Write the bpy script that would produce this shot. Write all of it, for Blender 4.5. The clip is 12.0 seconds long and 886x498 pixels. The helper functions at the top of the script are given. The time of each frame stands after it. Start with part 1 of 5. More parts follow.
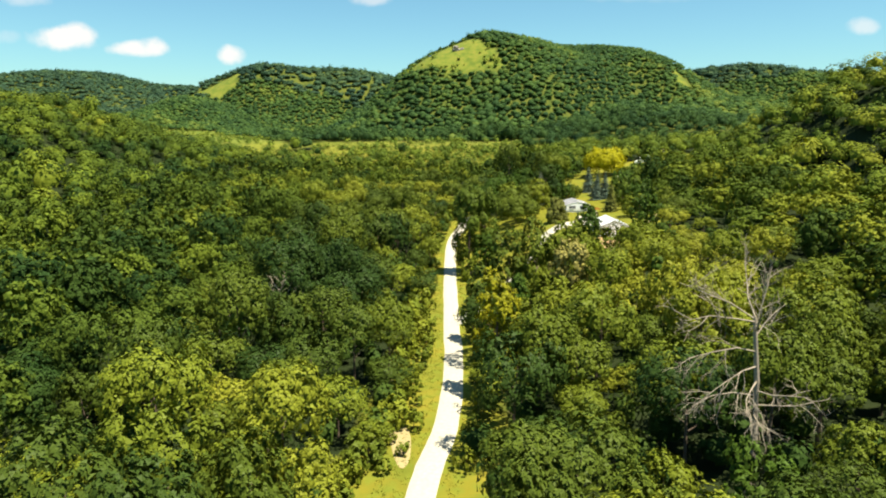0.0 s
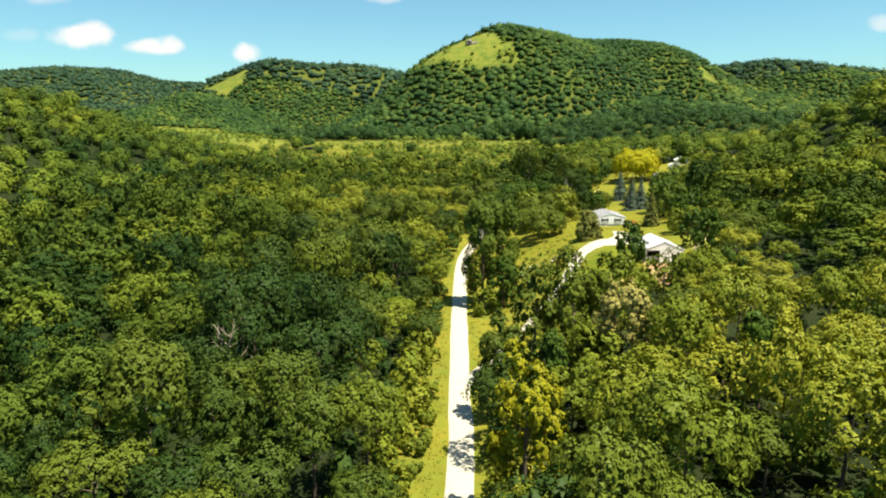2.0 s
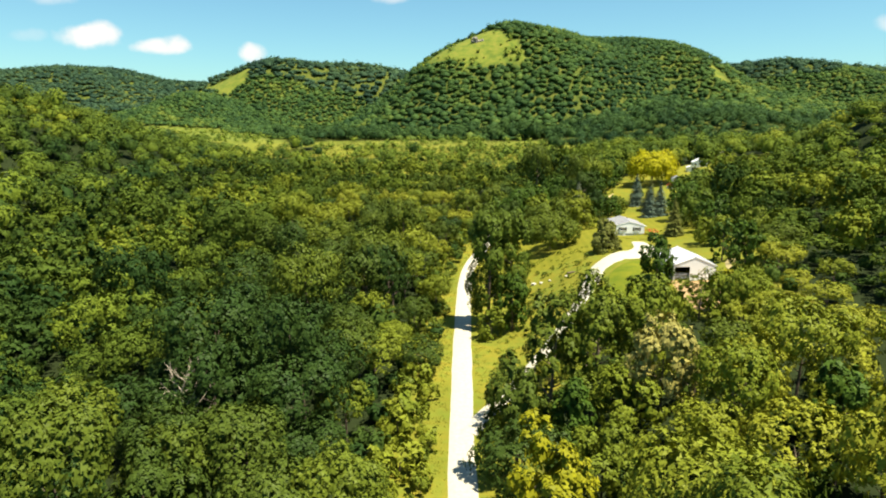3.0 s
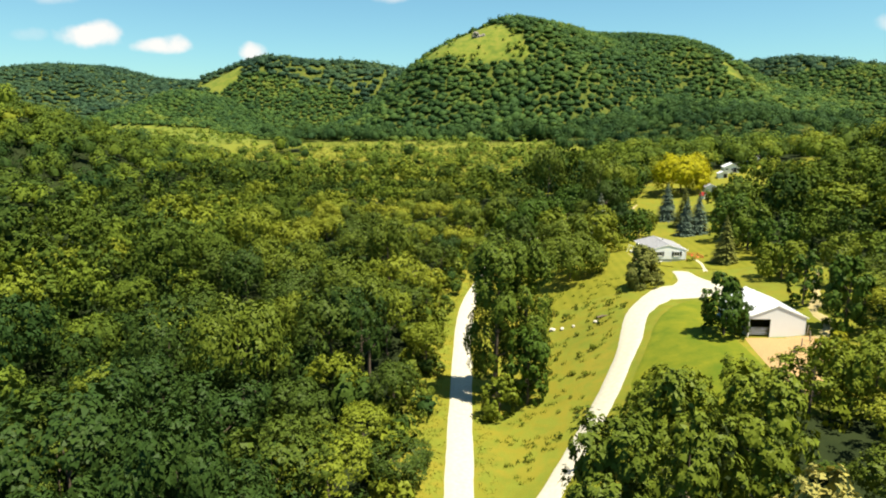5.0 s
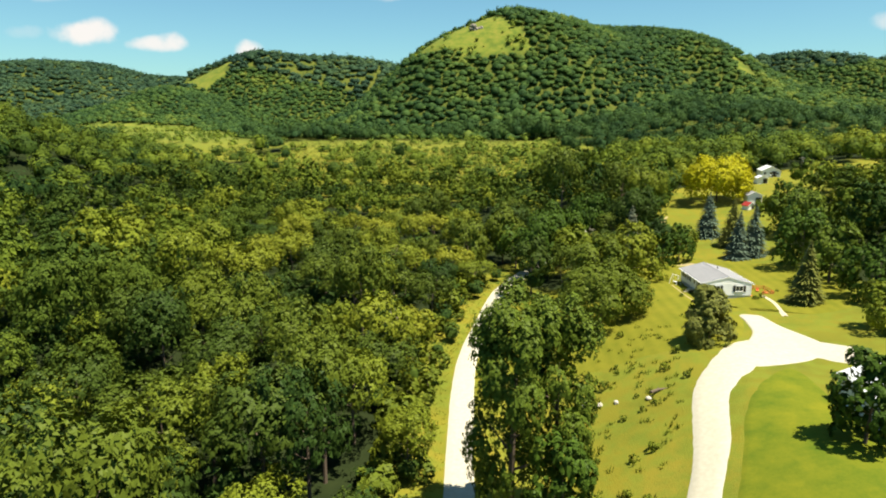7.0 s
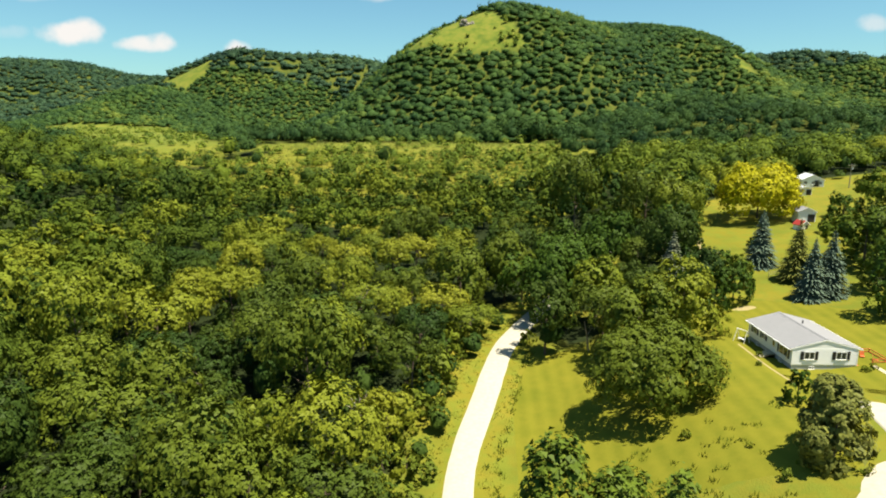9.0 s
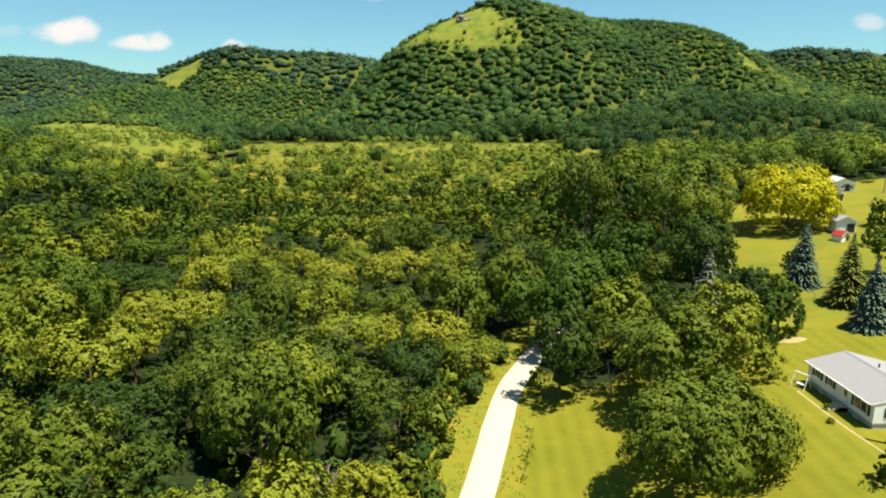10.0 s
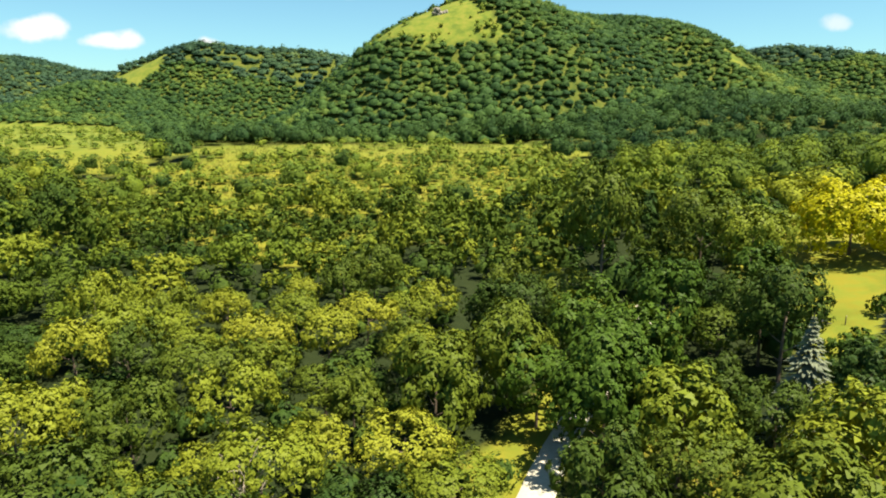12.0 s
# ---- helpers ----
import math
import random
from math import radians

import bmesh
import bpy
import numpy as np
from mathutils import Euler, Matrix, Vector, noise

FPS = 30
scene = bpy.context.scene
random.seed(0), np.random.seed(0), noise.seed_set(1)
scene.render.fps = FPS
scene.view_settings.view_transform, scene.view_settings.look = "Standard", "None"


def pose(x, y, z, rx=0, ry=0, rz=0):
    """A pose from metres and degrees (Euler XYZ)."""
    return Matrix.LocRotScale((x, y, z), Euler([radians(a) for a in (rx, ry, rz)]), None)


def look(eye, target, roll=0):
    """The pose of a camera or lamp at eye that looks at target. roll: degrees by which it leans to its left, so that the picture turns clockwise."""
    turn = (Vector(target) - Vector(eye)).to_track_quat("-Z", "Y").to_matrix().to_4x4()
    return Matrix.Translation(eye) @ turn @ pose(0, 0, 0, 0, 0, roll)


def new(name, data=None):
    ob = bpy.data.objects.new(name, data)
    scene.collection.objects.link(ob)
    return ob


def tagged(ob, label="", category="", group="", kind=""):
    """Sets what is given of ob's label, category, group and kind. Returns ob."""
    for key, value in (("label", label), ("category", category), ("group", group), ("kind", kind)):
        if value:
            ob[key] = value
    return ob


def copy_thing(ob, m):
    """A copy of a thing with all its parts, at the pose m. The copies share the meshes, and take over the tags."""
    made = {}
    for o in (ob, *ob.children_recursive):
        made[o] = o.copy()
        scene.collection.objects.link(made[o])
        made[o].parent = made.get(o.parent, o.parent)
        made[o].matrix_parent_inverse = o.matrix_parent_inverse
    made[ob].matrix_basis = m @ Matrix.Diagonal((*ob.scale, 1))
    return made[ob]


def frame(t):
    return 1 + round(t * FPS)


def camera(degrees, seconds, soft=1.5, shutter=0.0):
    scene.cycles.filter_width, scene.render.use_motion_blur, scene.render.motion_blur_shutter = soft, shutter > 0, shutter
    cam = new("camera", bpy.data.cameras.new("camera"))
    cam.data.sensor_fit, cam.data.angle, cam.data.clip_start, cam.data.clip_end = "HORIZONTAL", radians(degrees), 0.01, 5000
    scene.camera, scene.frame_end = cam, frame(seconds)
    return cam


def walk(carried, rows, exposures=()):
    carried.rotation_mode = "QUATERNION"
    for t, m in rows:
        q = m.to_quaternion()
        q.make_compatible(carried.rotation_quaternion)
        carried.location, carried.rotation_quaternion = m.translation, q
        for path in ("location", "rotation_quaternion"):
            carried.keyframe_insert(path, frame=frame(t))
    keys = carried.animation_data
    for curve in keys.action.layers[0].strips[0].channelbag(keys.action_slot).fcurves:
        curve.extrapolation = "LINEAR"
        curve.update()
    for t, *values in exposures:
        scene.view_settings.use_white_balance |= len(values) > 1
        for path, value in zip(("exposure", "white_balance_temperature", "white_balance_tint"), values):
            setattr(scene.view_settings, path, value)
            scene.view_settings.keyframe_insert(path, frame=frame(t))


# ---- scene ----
cam = camera(69.7, 12.0, soft=1.95)
METRES, EYE, TILT, LEAN, TURN = 230.0, 48.5, -11.0, 0.0, 0.0
ROWS = [
    (0.0, 0.0, 0.0, 0.0, 0.0, -0.0, -0.0),
    (0.5, 0.0016, 0.041, 0.0072, 0.21, -0.14, -0.07),
    (1.0, 0.003, 0.0839, 0.0155, 0.46, -0.16, -0.17),
    (1.5, 0.0044, 0.1258, 0.0241, 0.89, -0.17, -0.26),
    (2.0, 0.0055, 0.1678, 0.0324, 1.15, -0.18, -0.34),
    (2.5, 0.0066, 0.209, 0.0401, 1.5, -0.18, -0.46),
    (3.0, 0.0076, 0.2498, 0.0479, 1.61, -0.2, -0.48),
    (5.0, 0.0095, 0.4179, 0.081, 1.65, -0.25, -0.5),
    (5.5, 0.0093, 0.4607, 0.0887, 1.6, -0.31, -0.48),
    (6.0, 0.0087, 0.5032, 0.0961, 1.56, -0.37, -0.47),
    (6.5, 0.0088, 0.5447, 0.1031, 1.53, -0.39, -0.46),
    (7.0, 0.0089, 0.5859, 0.1105, 1.36, -0.4, -0.47),
    (9.0, 0.009, 0.7455, 0.1413, 0.5, -0.32, -0.31),
    (9.5, 0.0095, 0.7857, 0.1484, 0.45, -0.38, -0.28),
    (10.0, 0.01, 0.826, 0.1564, 0.23, -0.4, -0.22),
    (10.5, 0.0107, 0.866, 0.1647, -0.23, -0.43, -0.12),
    (11.0, 0.0115, 0.9053, 0.1726, -0.78, -0.41, -0.02),
    (11.5, 0.0125, 0.9438, 0.1807, -1.25, -0.48, 0.11),
    (12.0, 0.0138, 0.9818, 0.1884, -1.76, -0.5, 0.22),
]
walk(cam, [(t, pose(0, 0, EYE, TILT, LEAN, TURN) @ pose(METRES * x, METRES * y, METRES * z, 90 + pitch, roll, yaw)) for t, x, y, z, yaw, pitch, roll in ROWS],
     exposures=[(0.0, 1.26, 7200, 6), (3.0, 1.28, 7200, 6), (5.0, 1.22, 7200, 6), (7.0, 1.11, 7200, 6), (9.5, 1.10, 7200, 6), (12.0, 1.40, 7300, 7)])

# ---- light: one high sun from the house side, and the sky ----
SUN_EL, SUN_AZ = radians(70), radians(118)
TO_SUN = Vector((math.cos(SUN_EL) * math.sin(SUN_AZ), math.cos(SUN_EL) * math.cos(SUN_AZ), math.sin(SUN_EL)))
world = bpy.data.worlds.new("sky")
scene.world = world
world.use_nodes = True
wn, wl = world.node_tree.nodes, world.node_tree.links
wn.clear()
sky = wn.new("ShaderNodeTexSky")
sky.sky_type, sky.sun_disc = "NISHITA", False
sky.sun_elevation, sky.sun_rotation = SUN_EL, SUN_AZ
sky.air_density, sky.dust_density, sky.ozone_density = 1.0, 0.5, 2.2
bg = wn.new("ShaderNodeBackground")
bg.inputs["Strength"].default_value = 0.050
wo = wn.new("ShaderNodeOutputWorld")


def wmath(op, a, b=0.0, c=0.0):
    n = wn.new("ShaderNodeMath")
    n.operation = op
    for k, v in enumerate((a, b, c)):
        if isinstance(v, (int, float)):
            n.inputs[k].default_value = v
        else:
            wl.new(v, n.inputs[k])
    return n.outputs[0]


# small fair-weather clouds low over the far hills: (across, up, half width, half height, density), as slopes from the valley
way = wn.new("ShaderNodeTexCoord").outputs["Generated"]
split = wn.new("ShaderNodeSeparateXYZ")
wl.new(way, split.inputs[0])
ahead = wmath("MAXIMUM", split.outputs[1], 0.02)
across, up = wmath("DIVIDE", split.outputs[0], ahead), wmath("DIVIDE", split.outputs[2], ahead)
puff = wn.new("ShaderNodeTexNoise")
puff.inputs["Scale"].default_value, puff.inputs["Detail"].default_value = 34.0, 6.0
wl.new(way, puff.inputs["Vector"])
cover = 0.0
for cx, cz, hw, hh, dense in ((-0.572, 0.128, 0.050, 0.019, 0.95), (-0.545, 0.134, 0.030, 0.017, 0.95), (-0.462, 0.113, 0.040, 0.011, 0.9), (-0.436, 0.117, 0.020, 0.013, 0.9), (-0.318, 0.105, 0.022, 0.014, 0.9),
                              (-0.665, 0.130, 0.030, 0.010, 0.22), (0.628, 0.146, 0.026, 0.012, 0.5), (-0.105, 0.185, 0.030, 0.010, 0.45), (-0.62, 0.185, 0.035, 0.012, 0.4), (0.30, 0.19, 0.10, 0.010, 0.12)):
    dx = wmath("DIVIDE", wmath("SUBTRACT", across, cx), hw)
    dz = wmath("DIVIDE", wmath("SUBTRACT", up, cz), hh)
    dist = wmath("ADD", wmath("MULTIPLY", dx, dx), wmath("MULTIPLY", dz, dz))
    dist = wmath("SUBTRACT", wmath("ADD", dist, wmath("MULTIPLY", puff.outputs["Fac"], 3.0)), 1.5)
    one = wn.new("ShaderNodeMapRange")
    one.interpolation_type = "SMOOTHSTEP"
    for key, value in (("From Min", 1.5), ("From Max", -0.15), ("To Min", 0.0), ("To Max", dense)):
        one.inputs[key].default_value = value
    wl.new(dist, one.inputs["Value"])
    cover = wmath("MAXIMUM", cover, one.outputs[0])
white = wn.new("ShaderNodeMix")
white.data_type = "RGBA"
wl.new(cover, white.inputs[0])
clear = wn.new("ShaderNodeMix")
clear.data_type, clear.blend_type = "RGBA", "MULTIPLY"
clear.inputs[0].default_value, clear.inputs[7].default_value = 1.0, (0.82, 1.28, 1.37, 1)
wl.new(sky.outputs[0], clear.inputs[6])
wl.new(clear.outputs[2], white.inputs[6])
white.inputs[7].default_value = (9.0, 8.8, 9.3, 1)
wl.new(white.outputs[2], bg.inputs["Color"])
wl.new(bg.outputs[0], wo.inputs["Surface"])
sun = new("sun", bpy.data.lights.new("sun", "SUN"))
sun.data.energy, sun.data.angle, sun.data.color = 5.0, radians(0.5), (1.0, 0.95, 0.84)
sun.matrix_world = look(TO_SUN * 100, (0, 0, 0))


# ---- materials ----
class Nodes:
    """A node tree in the making."""

    def __init__(self, name):
        self.mat = bpy.data.materials.new(name)
        self.mat.use_nodes = True
        self.tree = self.mat.node_tree
        self.tree.nodes.clear()
        self.out = self.add("ShaderNodeOutputMaterial")

    def add(self, kind, **values):
        n = self.tree.nodes.new(kind)
        for key, value in values.items():
            n.inputs[key.replace("_", " ")].default_value = value
        return n

    def link(self, a, b):
        self.tree.links.new(a, b)

    def coords(self):
        return self.add("ShaderNodeNewGeometry").outputs["Position"]

    def noise(self, where, scale, detail=3.0, rough=0.55):
        n = self.add("ShaderNodeTexNoise", Scale=scale, Detail=detail, Roughness=rough)
        self.link(where, n.inputs["Vector"])
        return n.outputs["Fac"]

    def ramp(self, fac, *stops):
        n = self.add("ShaderNodeValToRGB")
        e = n.color_ramp.elements
        while len(e) < len(stops):
            e.new(0.5)
        for k, (at, colour) in enumerate(stops):
            e[k].position, e[k].color = at, (*colour, 1)
        self.link(fac, n.inputs["Fac"])
        return n.outputs["Color"]

    def mix(self, fac, a, b, blend="MIX"):
        n = self.tree.nodes.new("ShaderNodeMix")
        n.data_type, n.blend_type = "RGBA", blend
        for k, v in ((0, fac), (6, a), (7, b)):
            if isinstance(v, (int, float)):
                n.inputs[k].default_value = v
            elif isinstance(v, tuple):
                n.inputs[k].default_value = (*v, 1)
            else:
                self.link(v, n.inputs[k])
        return n.outputs[2]

    def math(self, op, a, b=0.0):
        n = self.tree.nodes.new("ShaderNodeMath")
        n.operation = op
        for k, v in enumerate((a, b)):
            if isinstance(v, (int, float)):
                n.inputs[k].default_value = v
            else:
                self.link(v, n.inputs[k])
        return n.outputs[0]

    def bump(self, height, strength, distance):
        n = self.add("ShaderNodeBump", Strength=strength, Distance=distance)
        self.link(height, n.inputs["Height"])
        return n.outputs["Normal"]

    def surface(self, colour, rough=0.9, metal=0.0, normal=None, spec=0.3):
        n = self.add("ShaderNodeBsdfPrincipled", Roughness=rough, Metallic=metal)
        n.inputs["Specular IOR Level"].default_value = spec
        if isinstance(colour, tuple):
            n.inputs["Base Color"].default_value = (*colour, 1)
        else:
            self.link(colour, n.inputs["Base Color"])
        if normal is not None:
            self.link(normal, n.inputs["Normal"])
        self.link(n.outputs[0], self.out.inputs["Surface"])
        return n


def leaf_material(name, dark, light, gold, by_object=True, calm=0.0):
    """Foliage: colour by tree, by leaf and by large soft patches; leaves let light through."""
    m = Nodes(name)
    geo = m.add("ShaderNodeNewGeometry")
    if by_object:
        own = m.add("ShaderNodeSeparateColor")
        m.link(m.add("ShaderNodeObjectInfo").outputs["Color"], own.inputs["Color"])
        tone = own.outputs["Red"]
    else:
        a = m.add("ShaderNodeAttribute")
        a.attribute_name = "tone"
        tone = a.outputs["Fac"]
    colour = m.ramp(tone, (0.0, dark), (0.3, tuple(0.6 * a + 0.4 * b for a, b in zip(dark, light))), (0.7, light), (1.0, gold))
    patch = m.noise(geo.outputs["Position"], 0.35, 2.0)
    colour = m.mix(m.math("MULTIPLY", patch, 0.16), colour, light)
    leaf = m.ramp(geo.outputs["Random Per Island"], (0.0, (0.76, 0.80, 0.75)), (0.55, (1.0, 1.0, 1.0)), (1.0, (1.25, 1.22, 1.08)))
    colour = m.mix(1.0 - calm, colour, leaf, "MULTIPLY")
    mottle = m.noise(geo.outputs["Position"], 0.75, 4.0, 0.6)
    if not by_object:
        colour = m.mix(1.0, colour, m.ramp(mottle, (0.3, (0.7, 0.74, 0.7)), (0.55, (1.0, 1.0, 1.0)), (0.75, (1.2, 1.18, 1.1))), "MULTIPLY")
    p = m.add("ShaderNodeBsdfPrincipled", Roughness=0.5)
    if not by_object:
        m.link(m.bump(mottle, 0.5, 1.2), p.inputs["Normal"])
    p.inputs["Specular IOR Level"].default_value = 0.06 if by_object else 0.03
    m.link(colour, p.inputs["Base Color"])
    tr = m.add("ShaderNodeBsdfTranslucent")
    m.link(m.mix(1.0, colour, (1.25, 1.15, 0.45), "MULTIPLY"), tr.inputs["Color"])
    both = m.add("ShaderNodeMixShader", Fac=0.09)
    m.link(p.outputs[0], both.inputs[1])
    m.link(tr.outputs[0], both.inputs[2])
    m.link(both.outputs[0], m.out.inputs["Surface"])
    return m.mat


def plain(name, colour, rough=0.7, scale=6.0, vary=0.25, metal=0.0, relief=0.15):
    """A painted or natural surface with stains at two scales and fine relief."""
    m = Nodes(name)
    pos = m.coords()
    fine, wide = m.noise(pos, scale * 6, 4), m.noise(pos, scale * 0.35, 3)
    c = m.mix(m.math("MULTIPLY", wide, vary), colour, tuple(v * 0.5 for v in colour))
    c = m.mix(m.math("MULTIPLY", fine, vary), c, tuple(min(1, v * 1.25) for v in colour))
    m.surface(c, rough, metal, m.bump(fine, relief, 0.02))
    return m.mat


LEAF = leaf_material("leaves", (0.019, 0.044, 0.011), (0.131, 0.160, 0.017), (0.209, 0.217, 0.023), True, 0.55)
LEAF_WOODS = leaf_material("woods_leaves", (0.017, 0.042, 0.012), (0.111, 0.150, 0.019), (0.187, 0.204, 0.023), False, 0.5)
# next two: bluer, cooler greens, the haze over far woods put into the colour
LEAF_HILL = leaf_material("hazed_hill_leaves", (0.020, 0.049, 0.020), (0.061, 0.109, 0.027), (0.140, 0.172, 0.032), False, 0.6)
LEAF_DISTANT = leaf_material("hazed_distant_leaves", (0.021, 0.048, 0.034), (0.050, 0.092, 0.046), (0.110, 0.148, 0.046), False, 0.4)
LEAF_SCRUB = leaf_material("old_field_leaves", (0.074, 0.117, 0.021), (0.152, 0.187, 0.026), (0.261, 0.231, 0.083), False)
LEAF_GOLD = leaf_material("golden_leaves", (0.235, 0.235, 0.010), (0.313, 0.291, 0.011), (0.383, 0.335, 0.014))
LEAF_OLIVE = leaf_material("olive_leaves", (0.096, 0.109, 0.026), (0.135, 0.144, 0.035), (0.165, 0.170, 0.039))
LEAF_DARK = leaf_material("dark_leaves", (0.033, 0.064, 0.010), (0.054, 0.094, 0.013), (0.070, 0.113, 0.012))
LEAF_TALL = leaf_material("tall_tree_leaves", (0.058, 0.090, 0.013), (0.100, 0.138, 0.018), (0.126, 0.160, 0.018))
LEAF_BLUE = leaf_material("spruce_needles", (0.074, 0.113, 0.083), (0.104, 0.146, 0.111), (0.135, 0.174, 0.135))
LEAF_GREY = leaf_material("grey_spruce_needles", (0.113, 0.131, 0.087), (0.157, 0.174, 0.122), (0.191, 0.209, 0.148))
LEAF_YELLOW = leaf_material("yellowing_leaves", (0.174, 0.174, 0.012), (0.235, 0.222, 0.012), (0.296, 0.270, 0.012))
LEAF_TAN = leaf_material("dry_leaves", (0.252, 0.226, 0.065), (0.287, 0.252, 0.074), (0.322, 0.278, 0.087))
BARK = plain("bark", (0.12, 0.09, 0.065), 0.95, 3.0, 0.5)
DEADWOOD = plain("bleached_wood", (0.30, 0.25, 0.19), 0.9, 3.0, 0.4)


def ground_material():
    m = Nodes("rough_grass")
    pos = m.coords()
    wide, mid, fine = m.noise(pos, 0.035, 4), m.noise(pos, 0.4, 4), m.noise(pos, 5.0, 4)
    c = m.ramp(wide, (0.3, (0.090, 0.103, 0.011)), (0.5, (0.158, 0.142, 0.013)), (0.7, (0.203, 0.164, 0.020)))
    c = m.mix(m.ramp(mid, (0.42, (0, 0, 0)), (0.62, (0.75, 0.75, 0.75))), c, (0.12, 0.15, 0.016))
    c = m.mix(m.math("MULTIPLY", fine, 0.3), c, (0.225, 0.211, 0.041))
    blotch = m.noise(pos, 0.11, 5, 0.65)
    c = m.mix(m.ramp(blotch, (0.48, (0, 0, 0)), (0.62, (0.42, 0.42, 0.42))), c, (0.080, 0.115, 0.014))
    part_of = m.add("ShaderNodeSeparateXYZ")
    m.link(pos, part_of.inputs[0])
    upland = m.add("ShaderNodeMapRange")
    for key, value in (("From Min", 520.0), ("From Max", 640.0)):
        upland.inputs[key].default_value = value
    m.link(part_of.outputs[1], upland.inputs["Value"])
    prairie = m.ramp(blotch, (0.38, (0.062, 0.105, 0.018)), (0.5, (0.115, 0.148, 0.023)), (0.64, (0.170, 0.168, 0.032)))
    c = m.mix(m.math("MULTIPLY", upland.outputs[0], 0.8), c, prairie)
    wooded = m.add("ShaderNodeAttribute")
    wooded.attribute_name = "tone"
    # leaf litter taken near black, with the shade between trees in its colour
    shaded_litter = m.mix(mid, (0.009, 0.016, 0.005), (0.024, 0.033, 0.010))
    c = m.mix(wooded.outputs["Fac"], c, shaded_litter)
    m.surface(c, 0.95, 0, m.bump(fine, 0.6, 0.15), 0.1)
    return m.mat


def lawn_material(name, a, b, stripe=0.0, along=0.0):
    m = Nodes(name)
    pos = m.coords()
    mid, fine = m.noise(pos, 0.16, 6, 0.72), m.noise(pos, 5.0, 5, 0.65)
    c = m.mix(m.ramp(mid, (0.36, (0, 0, 0)), (0.66, (1, 1, 1))), a, b)
    if stripe:
        turn = m.add("ShaderNodeMapping")
        turn.inputs["Rotation"].default_value = (0, 0, along)
        m.link(pos, turn.inputs["Vector"])
        w = m.add("ShaderNodeTexWave", Scale=stripe, Distortion=0.5, Detail=1.0)
        m.link(turn.outputs[0], w.inputs["Vector"])
        c = m.mix(m.math("MULTIPLY", w.outputs["Fac"], 0.26), c, tuple(v * 1.3 for v in b))
    c = m.mix(m.math("MULTIPLY", fine, 0.4), c, tuple(v * 0.6 for v in a))
    m.surface(c, 0.95, 0, m.bump(fine, 0.4, 0.05), 0.1)
    return m.mat


def gravel_material():
    m = Nodes("pale_gravel")
    pos = m.coords()
    wide, mid, fine = m.noise(pos, 0.2, 4), m.noise(pos, 1.6, 4), m.noise(pos, 22.0, 5)
    c = m.ramp(mid, (0.3, (0.38, 0.355, 0.285)), (0.7, (0.47, 0.445, 0.37)))
    c = m.mix(m.math("MULTIPLY", wide, 0.4), c, (0.46, 0.425, 0.34))
    c = m.mix(m.math("MULTIPLY", fine, 0.5), c, (0.30, 0.27, 0.21))
    m.surface(c, 0.95, 0, m.bump(fine, 0.5, 0.03), 0.2)
    return m.mat


GRASS = ground_material()
LAWN = lawn_material("mown_lawn", (0.119, 0.130, 0.012), (0.180, 0.166, 0.018), 0.14, 0.05)
LAWN_GREEN = lawn_material("green_lawn", (0.074, 0.113, 0.009), (0.171, 0.171, 0.013))
GRAVEL = gravel_material()
DIRT = plain("bare_earth", (0.30, 0.195, 0.09), 0.95, 0.7, 1.3)
TRACK = plain("worn_track", (0.30, 0.245, 0.115), 0.95, 1.5, 0.9)
SIDING = plain("white_siding", (0.87, 0.87, 0.87), 0.5, 2.0, 0.12)
SHINGLE = plain("grey_shingle", (0.235, 0.235, 0.25), 0.85, 4.0, 0.3)
TIN = plain("pale_steel_sheet", (0.62, 0.64, 0.66), 0.45, 1.0, 0.2)
BLOCK = plain("concrete_block", (0.42, 0.44, 0.46), 0.9, 3.0, 0.3)
BLACK = plain("black_paint", (0.02, 0.02, 0.022), 0.5, 5.0, 0.2)
WHITE = plain("white_paint", (0.86, 0.86, 0.85), 0.45, 5.0, 0.1)
REDWOOD = plain("red_brown_deck", (0.58, 0.15, 0.05), 0.7, 5.0, 0.4)
RED = plain("red_paint", (0.30, 0.035, 0.03), 0.5, 5.0, 0.3)
ROCK = plain("pale_rock", (0.20, 0.18, 0.15), 0.95, 0.6, 0.6)
PALE_STONE = plain("pale_limestone", (0.46, 0.43, 0.36), 0.95, 2.0, 0.5)
DARK_STONE = plain("mossy_stone", (0.07, 0.07, 0.05), 0.95, 2.0, 0.6)
CONCRETE = plain("path_concrete", (0.44, 0.39, 0.28), 0.9, 3.0, 0.3)
DOORWAY_SHADE = plain("doorway_shade", (0.05, 0.045, 0.04), 0.9, 2.0, 0.3)


def glass_material():
    m = Nodes("window_glass")
    m.surface((0.02, 0.025, 0.03), 0.05, 0.0, None, 0.6)
    return m.mat


GLASS = glass_material()


# ---- the lie of the land ----
def step(a, b, v):
    t = np.clip((v - a) / (b - a), 0, 1)
    return t * t * (3 - 2 * t)


def ridge(x, y, a, b, wide):
    """Height of a rounded ridge from a=(x, y, height) to b."""
    ax, ay, ha = a
    bx, by, hb = b
    ux, uy = bx - ax, by - ay
    t = np.clip(((x - ax) * ux + (y - ay) * uy) / (ux * ux + uy * uy), 0, 1)
    d = np.hypot(x - ax - t * ux, y - ay - t * uy) / wide
    return (ha + (hb - ha) * t) * np.clip(1 - d * d, 0, 1) ** 2


